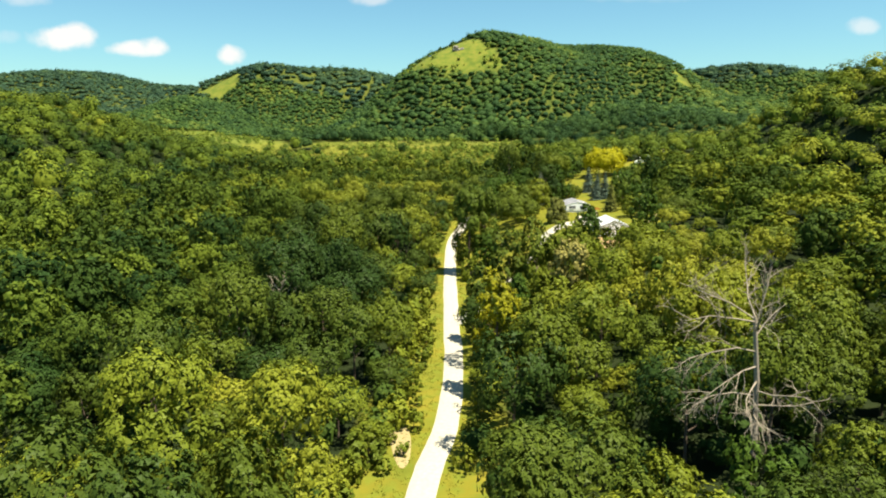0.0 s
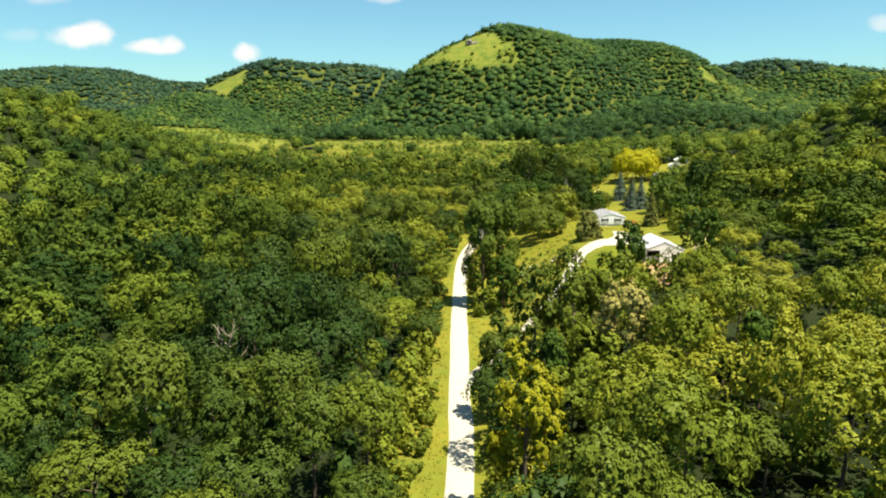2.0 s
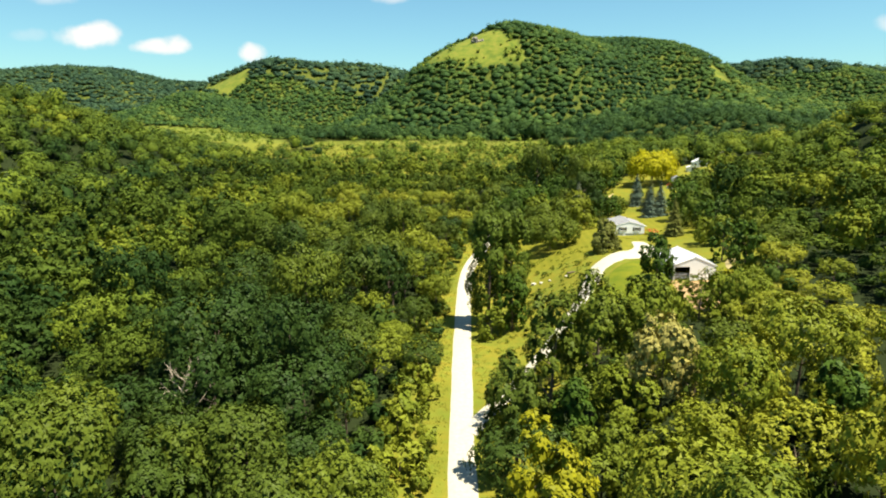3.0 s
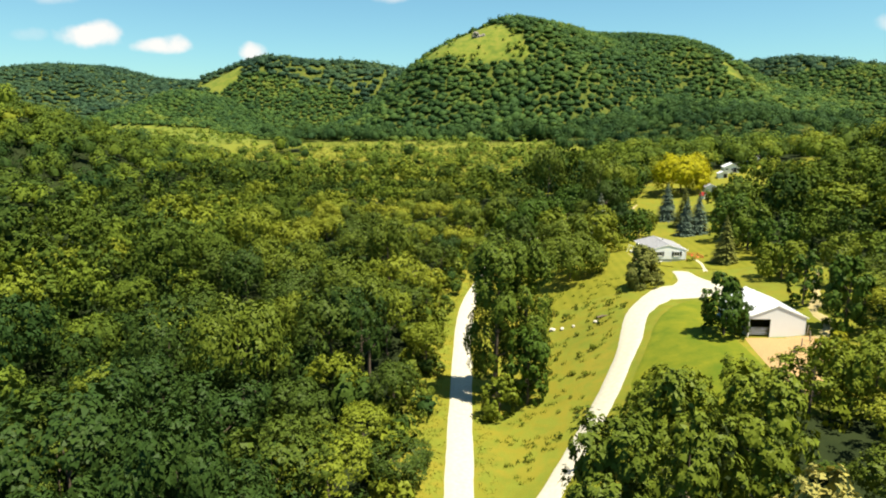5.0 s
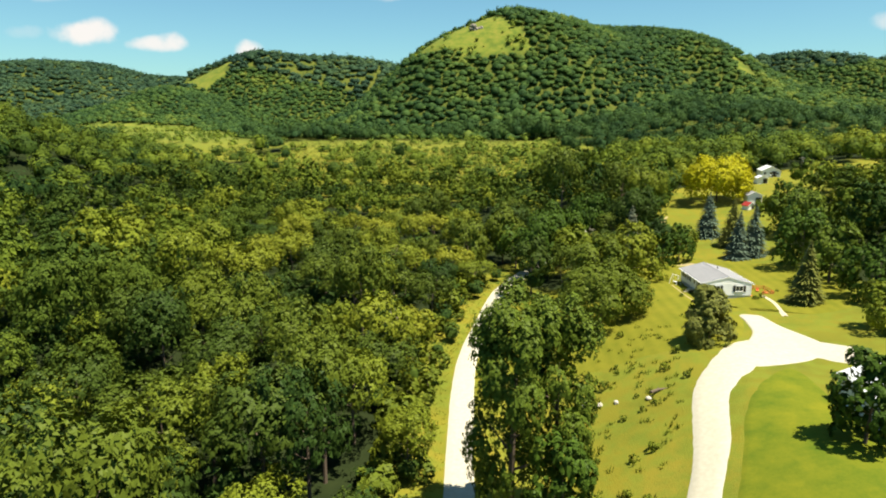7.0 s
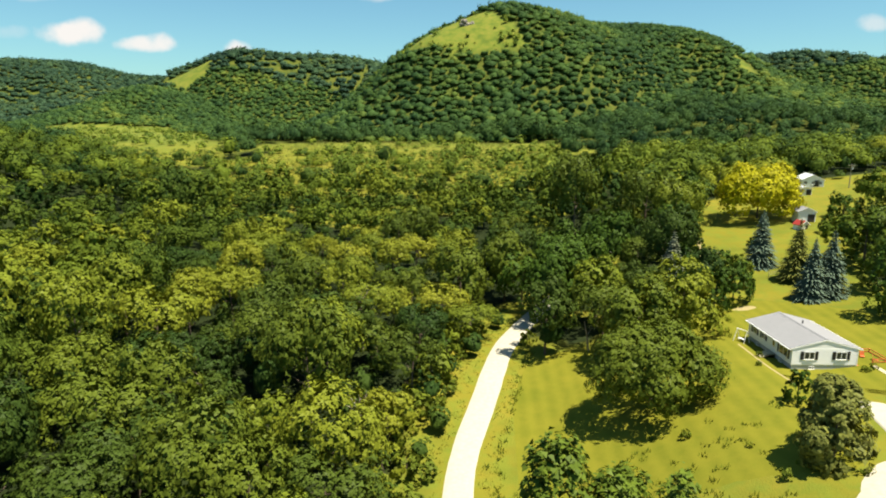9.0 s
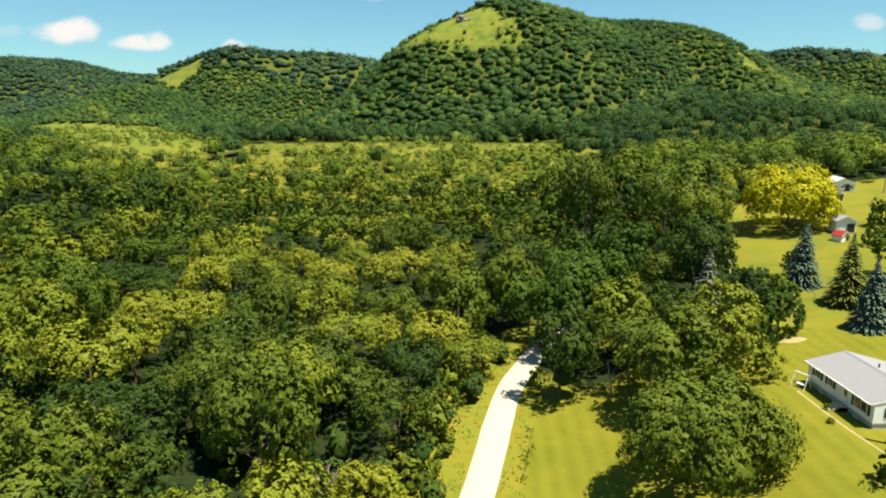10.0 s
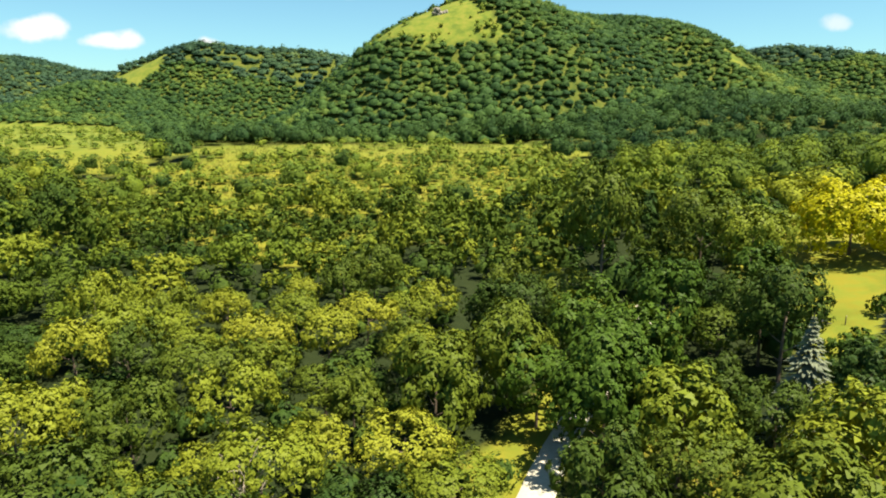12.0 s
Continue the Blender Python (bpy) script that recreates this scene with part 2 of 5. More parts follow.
def catmull(points, n=10):
    """A smooth line through points."""
    p = np.array([points[0], *points, points[-1]], float)
    out = []
    for k in range(1, len(p) - 2):
        for t in np.linspace(0, 1, n, endpoint=False):
            a, b, c, d = p[k - 1], p[k], p[k + 1], p[k + 2]
            out.append(0.5 * (2 * b + (c - a) * t + (2 * a - 5 * b + 4 * c - d) * t * t + (3 * b - a - 3 * c + d) * t ** 3))
    return np.array(out + [p[-2]])


ROAD = catmull([(-14, -60), (-8, 30), (-5.2, 60), (-2, 84), (0.8, 99), (2.2, 126), (2.1, 158), (2.3, 202), (3.0, 239), (4.5, 253), (7.6, 266), (11.5, 282), (14.9, 291), (21.5, 305), (31, 320), (45, 340)], 12)


def road_x(y):
    """The road's middle line: straight, then a bend to the house side."""
    return np.interp(y, ROAD[:, 1], ROAD[:, 0])


HILLS = (
    ((64, 904, 130), (277, 1076, 129), 255),
    ((277, 1076, 129), (419, 1197, -15), 347),
    ((190, 960, 80), (240, 740, 28), 230),
    ((-334, 1339, 132), (-79, 1452, 107), 325),
    ((-334, 1339, 132), (-420, 1180, 60), 260),
    ((-975, 1791, 151), (-785, 1812, 114), 596),
    ((-1370, 1506, 108), (-975, 1791, 151), 485),
    ((646, 1349, 129), (1156, 1428, 40), 454),
    ((-700, 2900, 165), (700, 3000, 165), 700),
    ((-2200, 2300, 150), (-700, 2900, 165), 700),
    ((700, 3000, 165), (2300, 2200, 150), 700),
)


def land(x, y):
    """Ground height at x, y (numbers or arrays)."""
    x, y = np.asarray(x, float), np.asarray(y, float)
    floor = 8 * step(205, 300, y) + 0.06 * np.clip(y - 300, 0, 150) + 0.1 * np.clip(y - 450, 0, 160)
    bench = 13.2 - 7 * (1 - step(115, 190, y)) + 0.12 * np.clip(x - 56, 0, 110) + 4 * step(290, 350, y) + 0.045 * np.clip(y - 350, 0, 400)
    s = step(7, 46, x - 0.6 * (road_x(np.clip(y, 0, 320)) - 2)) * (1 - step(420, 560, y))
    z = floor + (np.maximum(bench, floor) - floor) * s
    z = z + 46 * step(124, 212, x) * (1 - step(310, 400, y)) * step(-200, 60, y)
    z = z + 44 * step(125, 255, -x) * (1 - step(400, 560, y)) * step(-200, 100, y)
    h = np.zeros_like(z)
    for a, b, w in HILLS:
        h = np.maximum(h, ridge(x, y, a, b, w))
    z = z + 1.025 * h + 0.26 * h * np.clip(1 - h / 135, 0, 1) * np.sin(x * 0.034 + 1.6 * np.sin(y * 0.012)) * np.sin(y * 0.021 + 0.9 * np.sin(x * 0.017) + 0.6)
    far = step(350, 900, np.hypot(x, y - 200))
    z = z + far * (5 * np.sin(x * 0.019 + 1.3 * np.sin(y * 0.011)) * np.sin(y * 0.017 + 0.7))
    return z


def ground_z(x, y):
    return float(land(x, y))


def mesh_object(name, verts, faces, material, parent=None, smooth=False, tone=None):
    """A mesh object from arrays of vertices and of faces that all have the same number of corners."""
    verts, faces = np.asarray(verts, np.float32), np.asarray(faces, np.int32)
    me = bpy.data.meshes.new(name)
    k = faces.shape[1]
    me.vertices.add(len(verts))
    me.vertices.foreach_set("co", verts.ravel())
    me.loops.add(faces.size)
    me.loops.foreach_set("vertex_index", faces.ravel())
    me.polygons.add(len(faces))
    me.polygons.foreach_set("loop_start", np.arange(0, faces.size, k, dtype=np.int32))
    me.polygons.foreach_set("use_smooth", np.full(len(faces), smooth))
    if tone is not None:
        at = me.attributes.new("tone", "FLOAT", "POINT")
        at.data.foreach_set("value", np.asarray(tone, np.float32))
    me.update(calc_edges=True)
    me.materials.append(material)
    ob = new(name, me)
    ob.parent = parent
    return ob


def part(name, bm, material, parent, label=""):
    """Links a bmesh as one mesh under a thing or a part."""
    me = bpy.data.meshes.new(name)
    bm.to_mesh(me)
    bm.free()
    me.materials.append(material)
    ob = new(name, me)
    ob.parent = parent
    return tagged(ob, label) if label else ob


def thing(name, where, label, category, group="", turn=0.0):
    ob = new(name)
    ob.matrix_world = pose(*where, 0, 0, turn)
    return tagged(ob, label, category, group)


def box(x0, x1, y0, y1, z0, z1, bevel=0.0):
    bm = bmesh.new()
    bmesh.ops.create_cube(bm, size=1.0)
    bmesh.ops.scale(bm, vec=(x1 - x0, y1 - y0, z1 - z0), verts=bm.verts)
    bmesh.ops.translate(bm, vec=((x0 + x1) / 2, (y0 + y1) / 2, (z0 + z1) / 2), verts=bm.verts)
    if bevel:
        bmesh.ops.bevel(bm, geom=bm.edges[:], offset=bevel, segments=1, affect="EDGES", profile=0.5)
    return bm


def prism(outline, axis, a, b):
    """A solid whose outline (pairs) runs along the axis 'x' or 'y' from a to b."""
    bm = bmesh.new()
    ends = []
    for at in (a, b):
        ends.append([bm.verts.new((at, u, v) if axis == "x" else (u, at, v)) for u, v in outline])
    bm.faces.new(ends[0])
    bm.faces.new(ends[1][::-1])
    n = len(outline)
    for k in range(n):
        bm.faces.new((ends[0][k], ends[1][k], ends[1][(k + 1) % n], ends[0][(k + 1) % n]))
    bmesh.ops.recalc_face_normals(bm, faces=bm.faces)
    return bm


def tube(points, radii, sides=6):
    """A tapered limb through points."""
    bm = bmesh.new()
    rings = []
    pts = [Vector(p) for p in points]
    for k, p in enumerate(pts):
        d = (pts[min(k + 1, len(pts) - 1)] - pts[max(k - 1, 0)]).normalized()
        q = d.to_track_quat("Z", "Y")
        rings.append([bm.verts.new(p + q @ Vector((math.cos(a) * radii[k], math.sin(a) * radii[k], 0)))
                      for a in (2 * math.pi * i / sides for i in range(sides))])
    for r0, r1 in zip(rings, rings[1:]):
        for i in range(sides):
            bm.faces.new((r0[i], r0[(i + 1) % sides], r1[(i + 1) % sides], r1[i]))
    bm.faces.new(rings[0][::-1])
    bm.faces.new(rings[-1])
    return bm



def inside(x, y, poly):
    hit = np.zeros(np.shape(x), bool)
    for (x0, y0), (x1, y1) in zip(poly, poly[1:] + poly[:1]):
        hit ^= ((y0 > y) != (y1 > y)) & (x < (x1 - x0) * (y - y0) / (y1 - y0 + 1e-9) + x0)
    return hit


DRIVE = [(3, 152), (9.5, 165), (18.2, 180.5), (26.0, 194.3), (32.6, 208), (36.6, 219), (42, 226), (49, 232), (56, 232), (62, 227)]
YARD = [(4, 168), (14, 172), (27, 178), (48, 176), (64, 178), (66, 196), (75, 220), (82, 238), (79, 252), (77, 265), (77.5, 280), (83, 304), (92, 321), (106, 334), (124, 352),
        (160, 370), (200, 380), (205, 407), (166, 397), (138, 393), (126, 398), (112, 390), (84, 378), (74, 359), (65.5, 342), (62.5, 325), (61.5, 306), (54, 290), (44, 282), (36, 277), (24, 279), (17, 280), (6, 255)]
BALD = [(-66, 866), (-60, 836), (-20, 808), (8, 792), (50, 786), (76, 796), (66, 818), (50, 844), (42, 868), (25, 898), (-18, 888)]
BALD_FAR = [(-485, 1268), (-474, 1242), (-405, 1172), (-372, 1192), (-392, 1288)]
MEADOW = [(-150, 566), (-70, 572), (30, 574), (92, 566), (100, 594), (30, 643), (-25, 656), (-64, 622), (-125, 600)]
FAR_FIELD = [(-520, 1005), (-330, 950), (-215, 760), (-170, 640), (-135, 590), (-123, 512), (-185, 520), (-240, 590), (-330, 680)]


def open_land(x, y):
    """True where no wood grows."""
    o = inside(x, y, YARD) | inside(x, y, BALD) | inside(x, y, BALD_FAR) | inside(x, y, MEADOW) | inside(x, y, FAR_FIELD)
    off = x - road_x(y)
    o |= (off > -8.6) & (off < 4.9) & (y < 165) & (y > -60)
    o |= (off > -9.6) & (off < 8.0) & (y < 78) & (y > -60)
    o |= (off > -4.6) & (off < 5.0) & (y < 302) & (y > -60)
    o |= ((x - 25) / 9) ** 2 + ((y - 290) / 8) ** 2 < 1
    o |= (off > -3.4) & (off < 3.2) & (y < 340) & (y > -60)
    for px, py in catmull(DRIVE, 5):
        o |= (x - px) ** 2 + (y - py) ** 2 < 25
    o |= ((x - 334) / 9) ** 2 + ((y - 920) / 26) ** 2 < 1
    return o


def scrub_land(x, y):
    """Old field below the hill where only thin young growth stands."""
    wave = 0.22 * np.sin(x * 0.09 + 2 * np.sin(y * 0.05)) + 0.16 * np.sin(y * 0.13 + x * 0.06)
    return ((x + 12) / 122) ** 2 + ((y - 500) / 108) ** 2 + wave < 0.95


# ground: one sheet, finer where the camera passes
def lines(*spans):
    out = []
    for a, b, d in spans:
        out += list(np.arange(a, b, d))
    return np.array(out + [spans[-1][1]], float)


gx = lines((-3600, -1500, 150), (-1500, -480, 30), (-480, -120, 15), (-120, 120, 3), (120, 480, 15), (480, 1500, 30), (1500, 3600, 150))
gy = lines((-1500, -40, 90), (-40, 400, 3), (400, 1300, 12), (1300, 2000, 35), (2000, 4200, 110))
XX, YY = np.meshgrid(gx, gy)
nv = len(gx)
quad = (np.arange(len(gy) - 1)[:, None] * nv + np.arange(nv - 1)[None, :]).ravel()
# tone 1 in the ellipse at the bend paints canopy shade on the ground
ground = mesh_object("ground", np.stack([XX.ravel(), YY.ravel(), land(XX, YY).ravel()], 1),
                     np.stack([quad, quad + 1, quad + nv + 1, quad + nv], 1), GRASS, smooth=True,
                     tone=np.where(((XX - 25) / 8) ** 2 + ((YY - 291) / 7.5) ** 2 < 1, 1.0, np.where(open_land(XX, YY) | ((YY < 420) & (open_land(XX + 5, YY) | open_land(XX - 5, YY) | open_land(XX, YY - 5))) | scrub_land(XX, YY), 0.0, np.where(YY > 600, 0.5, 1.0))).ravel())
tagged(ground, "rough yellow-green grass of the valley floor and hill slopes", "ground", kind="structure")


def strip(name, middle, widths, material, label, category, lift=0.1, across=6, ragged=0.09):
    """A band laid over the ground along a line, with uneven edges and a slight crown."""
    mid = np.asarray(middle)
    w = np.interp(np.linspace(0, 1, len(mid)), np.linspace(0, 1, len(widths)), widths) / 2
    d = np.gradient(mid, axis=0)
    d /= np.linalg.norm(d, axis=1)[:, None]
    side = np.stack([d[:, 1], -d[:, 0]], 1)
    rng = np.random.default_rng(len(mid))
    rows = []
    for u in np.linspace(-1, 1, across + 1):
        off = u * w + (np.convolve(rng.normal(0, ragged, len(mid) + 4), np.ones(5) / 2.2, 'valid') if abs(u) == 1 else 0)
        xy = mid + side * np.asarray(off)[:, None]
        z = land(xy[:, 0], xy[:, 1]) + (lift + 0.05 * (1 - u * u) if abs(u) < 1 else -0.06)
        rows.append(np.column_stack([xy, z]))
    v = np.stack(rows, 1)
    n, m = v.shape[:2]
    q = (np.arange(n - 1)[:, None] * m + np.arange(m - 1)[None, :]).ravel()
    ob = mesh_object(name, v.reshape(-1, 3), np.stack([q, q + 1, q + m + 1, q + m], 1), material, smooth=True)
    return tagged(ob, label, category, kind="structure")


def patch(name, outline, material, label, category, lift=0.06, cell=1.5):
    """A patch of ground cover inside a smooth outline, laid over the ground."""
    o = catmull([*outline, outline[0]], 8)[:-1]
    c = o.mean(0)
    n = len(o)
    verts, faces = [], []
    rings = max(4, int(np.linalg.norm(o - c, axis=1).max() / cell))
    for r in range(rings + 1):
        xy = c + (o - c) * (r / rings)
        z = land(xy[:, 0], xy[:, 1]) + (lift if r < rings else -0.05)
        verts.append(np.column_stack([xy, z]))
    k = np.arange(n)
    for r in range(rings):
        faces.append(np.stack([r * n + k, (r + 1) * n + k, (r + 1) * n + (k + 1) % n, r * n + (k + 1) % n], 1))
    ob = mesh_object(name, np.concatenate(verts), np.concatenate(faces), material, smooth=True)
    return tagged(ob, label, category, kind="structure")


ROAD_Y = np.arange(-60, 345, 2.0)
strip("road", np.column_stack([road_x(ROAD_Y), ROAD_Y]), [4.4, 4.4], GRAVEL, "pale gravel country road between woods and lawn", "road", 0.12)
strip("driveway", catmull(DRIVE), [3.6, 3.6, 3.7, 3.9, 4.2, 4.8, 6.4, 8.4, 8.4, 7.0], GRAVEL, "pale gravel driveway curving up to the house and barn", "driveway", 0.14)
patch("parking_apron", [(42, 224.5), (45.4, 231.4), (49.2, 236.4), (51.6, 240.6), (52.8, 246), (53.6, 250.2), (56.8, 249.8), (57.6, 243), (59.5, 235), (59.5, 230), (54, 227), (48, 225)], GRAVEL,
      "pale gravel parking apron between house and barn", "driveway", 0.17)

patch("lawn_by_barn", [(29.0, 193.5), (34.4, 204), (38.6, 213), (43.6, 219.6), (50.2, 224.6), (50, 214), (48.4, 202), (47.4, 190), (45, 178), (35, 178), (28, 184)], LAWN_GREEN,
      "deep green mown lawn inside the driveway's curve", "lawn")
patch("lawn_by_house", [(10, 246), (22, 238), (34, 236), (43, 234), (49, 238), (52.6, 246), (53.4, 251.6), (60, 252), (66, 247), (76, 252), (78, 276), (66, 292), (55, 296), (46, 285), (35, 279), (24, 281), (17, 280), (12, 268)], LAWN,
      "yellow-green mown lawn with mowing stripes beside the house", "lawn")
patch("dirt_yard", [(49.6, 201.4), (60.5, 201.4), (62.5, 197), (60, 190), (53.5, 182), (48, 178), (47.5, 186), (48.5, 195)], DIRT, "bare tan earth in front of the barn", "yard", 0.09)
strip("garden_path", catmull([(48.2, 271), (48.2, 262), (48.8, 255)]), [0.6, 0.6], TRACK, "narrow tan footpath worn in the lawn along the house", "path", 0.13, 2, 0.05)
strip("worn_track", catmull([(61.5, 322.5), (63.6, 327.5), (65.5, 333), (68, 338)]), [1.2, 2.0, 0.8], TRACK, "bare tan track at the edge of the woods", "track", 0.08, 2, 0.2)
patch("bare_patch", [(54.5, 289.5), (57.5, 288.6), (60.5, 289.8), (59.5, 291.6), (56.0, 291.2)], TRACK, "bare tan earth worn in the lawn behind the house", "bare ground", 0.07, 0.8)
strip("barn_track", catmull([(60.5, 197), (65.4, 204.5), (67.3, 212.2), (71, 219), (75.1, 226.6), (79, 234), (83.7, 240.8)]), [4.2, 3.0, 1.8, 1.5, 1.3, 1.2, 0.8], TRACK, "bare tan track climbing the grass behind the barn", "track", 0.09, 3, 0.5)
patch("roadside_bare_patch", [(-9.0, 95.5), (-6.2, 97), (-5.0, 93), (-4.9, 86), (-6.0, 83.5), (-7.4, 87)], TRACK, "bare tan earth on the grassy road verge", "bare ground", 0.05, 0.8)
strip("front_walk", catmull([(62.4, 260), (62.2, 255), (60.5, 247.5)]), [1.3, 1.3], CONCRETE, "pale concrete walk from driveway to deck", "path", 0.13, 2, 0.03)

# ---- house ----
HX, HY, HZ = 55.5, 267.1, 13.2


def window_on(parent, at, width, height, turn, shutters=True, name="window"):
    """A framed two-sash window with sill and dark shutters, facing -y before the turn."""
    w = part(name, box(-width / 2, width / 2, -0.03, 0.06, -height / 2, height / 2), BLACK, parent, "window with white frame")
    w.matrix_basis = pose(*at, 0, 0, turn)
    f = 0.08
    for k in (-1, 1):
        x0 = k * (width / 2 - f / 2)
        part("frame", box(x0 - f / 2, x0 + f / 2, -0.07, 0.0, -height / 2, height / 2), WHITE, w)
        part("frame", box(-width / 2, width / 2, -0.068, 0.0, k * (height / 2 - f / 2) - f / 2, k * (height / 2 - f / 2) + f / 2), WHITE, w)
        part("pane", box(min(0, k * (width / 2 - f)) + 0.02, max(0, k * (width / 2 - f)) - 0.02, -0.045, -0.032, -height / 2 + f, height / 2 - f), GLASS, w)
        if shutters:
            x1 = k * (width / 2 + 0.26)
            part("shutter", box(x1 - 0.22, x1 + 0.22, -0.06, 0.0, -height / 2 - 0.03, height / 2 + 0.03), BLACK, w, "black louvred shutter")
    part("mullion", box(-0.03, 0.03, -0.066, 0.0, -height / 2 + f, height / 2 - f), WHITE, w)
    part("sill", box(-width / 2 - 0.05, width / 2 + 0.05, -0.11, 0.0, -height / 2 - 0.06, -height / 2 + 0.002), WHITE, w)
    return w


def house():
    h = thing("house", (HX, HY, HZ), "single-storey white-sided house with a low grey gable roof", "house")
    w, l, e, r = 4.6, 6.6, 3.25, 4.55
    part("foundation", box(-w + 0.08, w - 0.08, -l + 0.08, l - 0.08, -1.2, 0.75), BLOCK, h, "grey concrete block foundation")
    part("wall", prism([(-w, 0.7), (w, 0.7), (w, e), (0, r - 0.12), (-w, e)], "y", -l, l), SIDING, h)
    k = 0
    z = 0.86
    while z < e - 0.1:
        for s in (-1, 1):
            part("siding_board", prism([(s * w, z), (s * (w + 0.025), z), (s * w, z + 0.19)], "y", -l, l), SIDING, h)
            part("siding_board", prism([(s * l, z), (s * (l + 0.025), z), (s * l, z + 0.19)], "x", -w, w), SIDING, h)
        z += 0.2
    for s in (-1, 1):
        roof = part("roof", prism([(0, r), (s * (w + 0.55), e - 0.06), (s * (w + 0.55), e - 0.2), (0, r - 0.16)], "y", -l - 0.05, l + 0.15), SHINGLE, h, "grey shingle roof slope")
        for c in range(1, 22):
            t = c / 22
            x0, z0 = s * (w + 0.55) * t, r + (e - 0.06 - r) * t
            part("shingle_course", prism([(x0 - s * 0.22, z0 + 0.068), (x0, z0 + 0.022), (x0, z0 - 0.01), (x0 - s * 0.22, z0 + 0.03)], "y", -l - 0.06, l + 0.16), SHINGLE, roof)
        part("gutter", box(min(s * (w + 0.55), s * (w + 0.67)), max(s * (w + 0.55), s * (w + 0.67)), -l - 0.05, l + 0.15, e - 0.22, e - 0.1), WHITE, h)
        for y in (-l, l):
            part("corner_board", box(s * w - 0.06, s * w + 0.06, y - 0.04, y + 0.04, 0.7, e), WHITE, h)
        part("rake_board", prism([(0, r - 0.02), (s * (w + 0.5), e - 0.08), (s * (w + 0.5), e - 0.28), (0, r - 0.22)], "y", -l - 0.09, -l - 0.055), WHITE, h)
    part("ridge_cap", prism([(-0.2, r + 0.0), (0, r + 0.1), (0.2, r + 0.0)], "y", -l - 0.06, l + 0.16), SHINGLE, h)
    part("roof_vent", tube([(1.0, 1.5, r - 0.5), (1.0, 1.5, r + 0.25)], [0.1, 0.1], 8), BLACK, h, "dark vent pipe")
    for x in (-2.2, 2.3):
        window_on(h, (x, -l - 0.03, 2.15), 1.5, 1.15, 0)
    window_on(h, (-1.7, -l + 0.04, 0.32), 0.8, 0.4, 0, False, "basement_window")
    window_on(h, (-w - 0.03, -4.3, 2.05), 2.4, 1.4, -90)
    window_on(h, (-w - 0.03, 1.7, 2.2), 1.1, 1.0, -90)
    window_on(h, (-w - 0.03, 4.5, 2.2), 1.3, 1.0, -90)
    for y in (-3.6, 0.4, 3.4):
        window_on(h, (-w + 0.04, y, 0.3), 0.8, 0.4, -90, False, "basement_window")
    d = part("door", box(-w - 0.07, -w + 0.02, -1.9, -1.0, 0.8, 2.85), WHITE, h, "white side door")
    part("handle", box(-w - 0.12, -w - 0.07, -1.8, -1.74, 1.7, 1.85), BLACK, d)
    part("door_pane", box(-w - 0.085, -w - 0.07, -1.75, -1.15, 1.75, 2.6), GLASS, d)
    for k in range(4):
        part("door_step", box(-w - 1.2 - 0.28 * k, -w - 0.05, -2.1, -0.8, -0.6, 0.75 - 0.19 * (k + 1) + 0.15), CONCRETE, h)
    return h


house()


def deck():
    d = thing("deck", (HX + 4.75, HY - 6.4, HZ), "red-brown wooden deck with railings beside the house", "deck")
    wide, deep, z = 4.6, 4.4, 0.62
    for k in range(22):
        part("board", box(0.0, wide, k * 0.2, k * 0.2 + 0.185, z - 0.04, z), REDWOOD, d)
    for x in (0.1, wide / 2, wide - 0.1):
        for y in (0.1, deep - 0.1):
            part("post", box(x - 0.06, x + 0.06, y - 0.06, y + 0.06, -0.8, z + 1.0 if x > 0.2 else z - 0.05), REDWOOD, d)
    for y in (0.1, deep - 0.1):
        for hgt in (0.15, 0.55, 0.95):
            part("rail", box(wide / 2 if y < 1 else 0.1, wide - 0.1, y - 0.03, y + 0.03, z + hgt - 0.06, z + hgt + 0.06), REDWOOD, d)
    for hgt in (0.15, 0.55, 0.95):
        part("rail", box(wide - 0.13, wide - 0.07, 0.1, deep - 0.1, z + hgt - 0.06, z + hgt + 0.06), REDWOOD, d)
    for k in range(3):
        part("step", box(0.5, 1.8, -0.28 * (k + 1), -0.28 * k, z - 0.18 * (k + 1) - 0.05, z - 0.18 * (k + 1)), REDWOOD, d)
    return d


deck()


def deck_chair(x, y, turn):
    c = thing("deck_chair", (HX + 4.75 + x, HY - 6.4 + y, HZ + 0.62), "brown wooden garden chair on the deck", "chair", "chairs on the deck", turn)
    part("seat", box(-0.28, 0.28, -0.28, 0.28, 0.4, 0.45, 0.01), REDWOOD, c)
    b = part("backrest", box(-0.28, 0.28, -0.03, 0.03, 0.0, 0.6, 0.01), REDWOOD, c)
    b.matrix_basis = pose(0, 0.28, 0.42, -15)
    for sx in (-0.24, 0.24):
        for sy in (-0.24, 0.24):
            part("leg", box(sx - 0.03, sx + 0.03, sy - 0.03, sy + 0.03, 0, 0.4), REDWOOD, c)
    return c


deck_chair(3.6, 1.3, 60)
deck_chair(2.5, 2.7, -20)


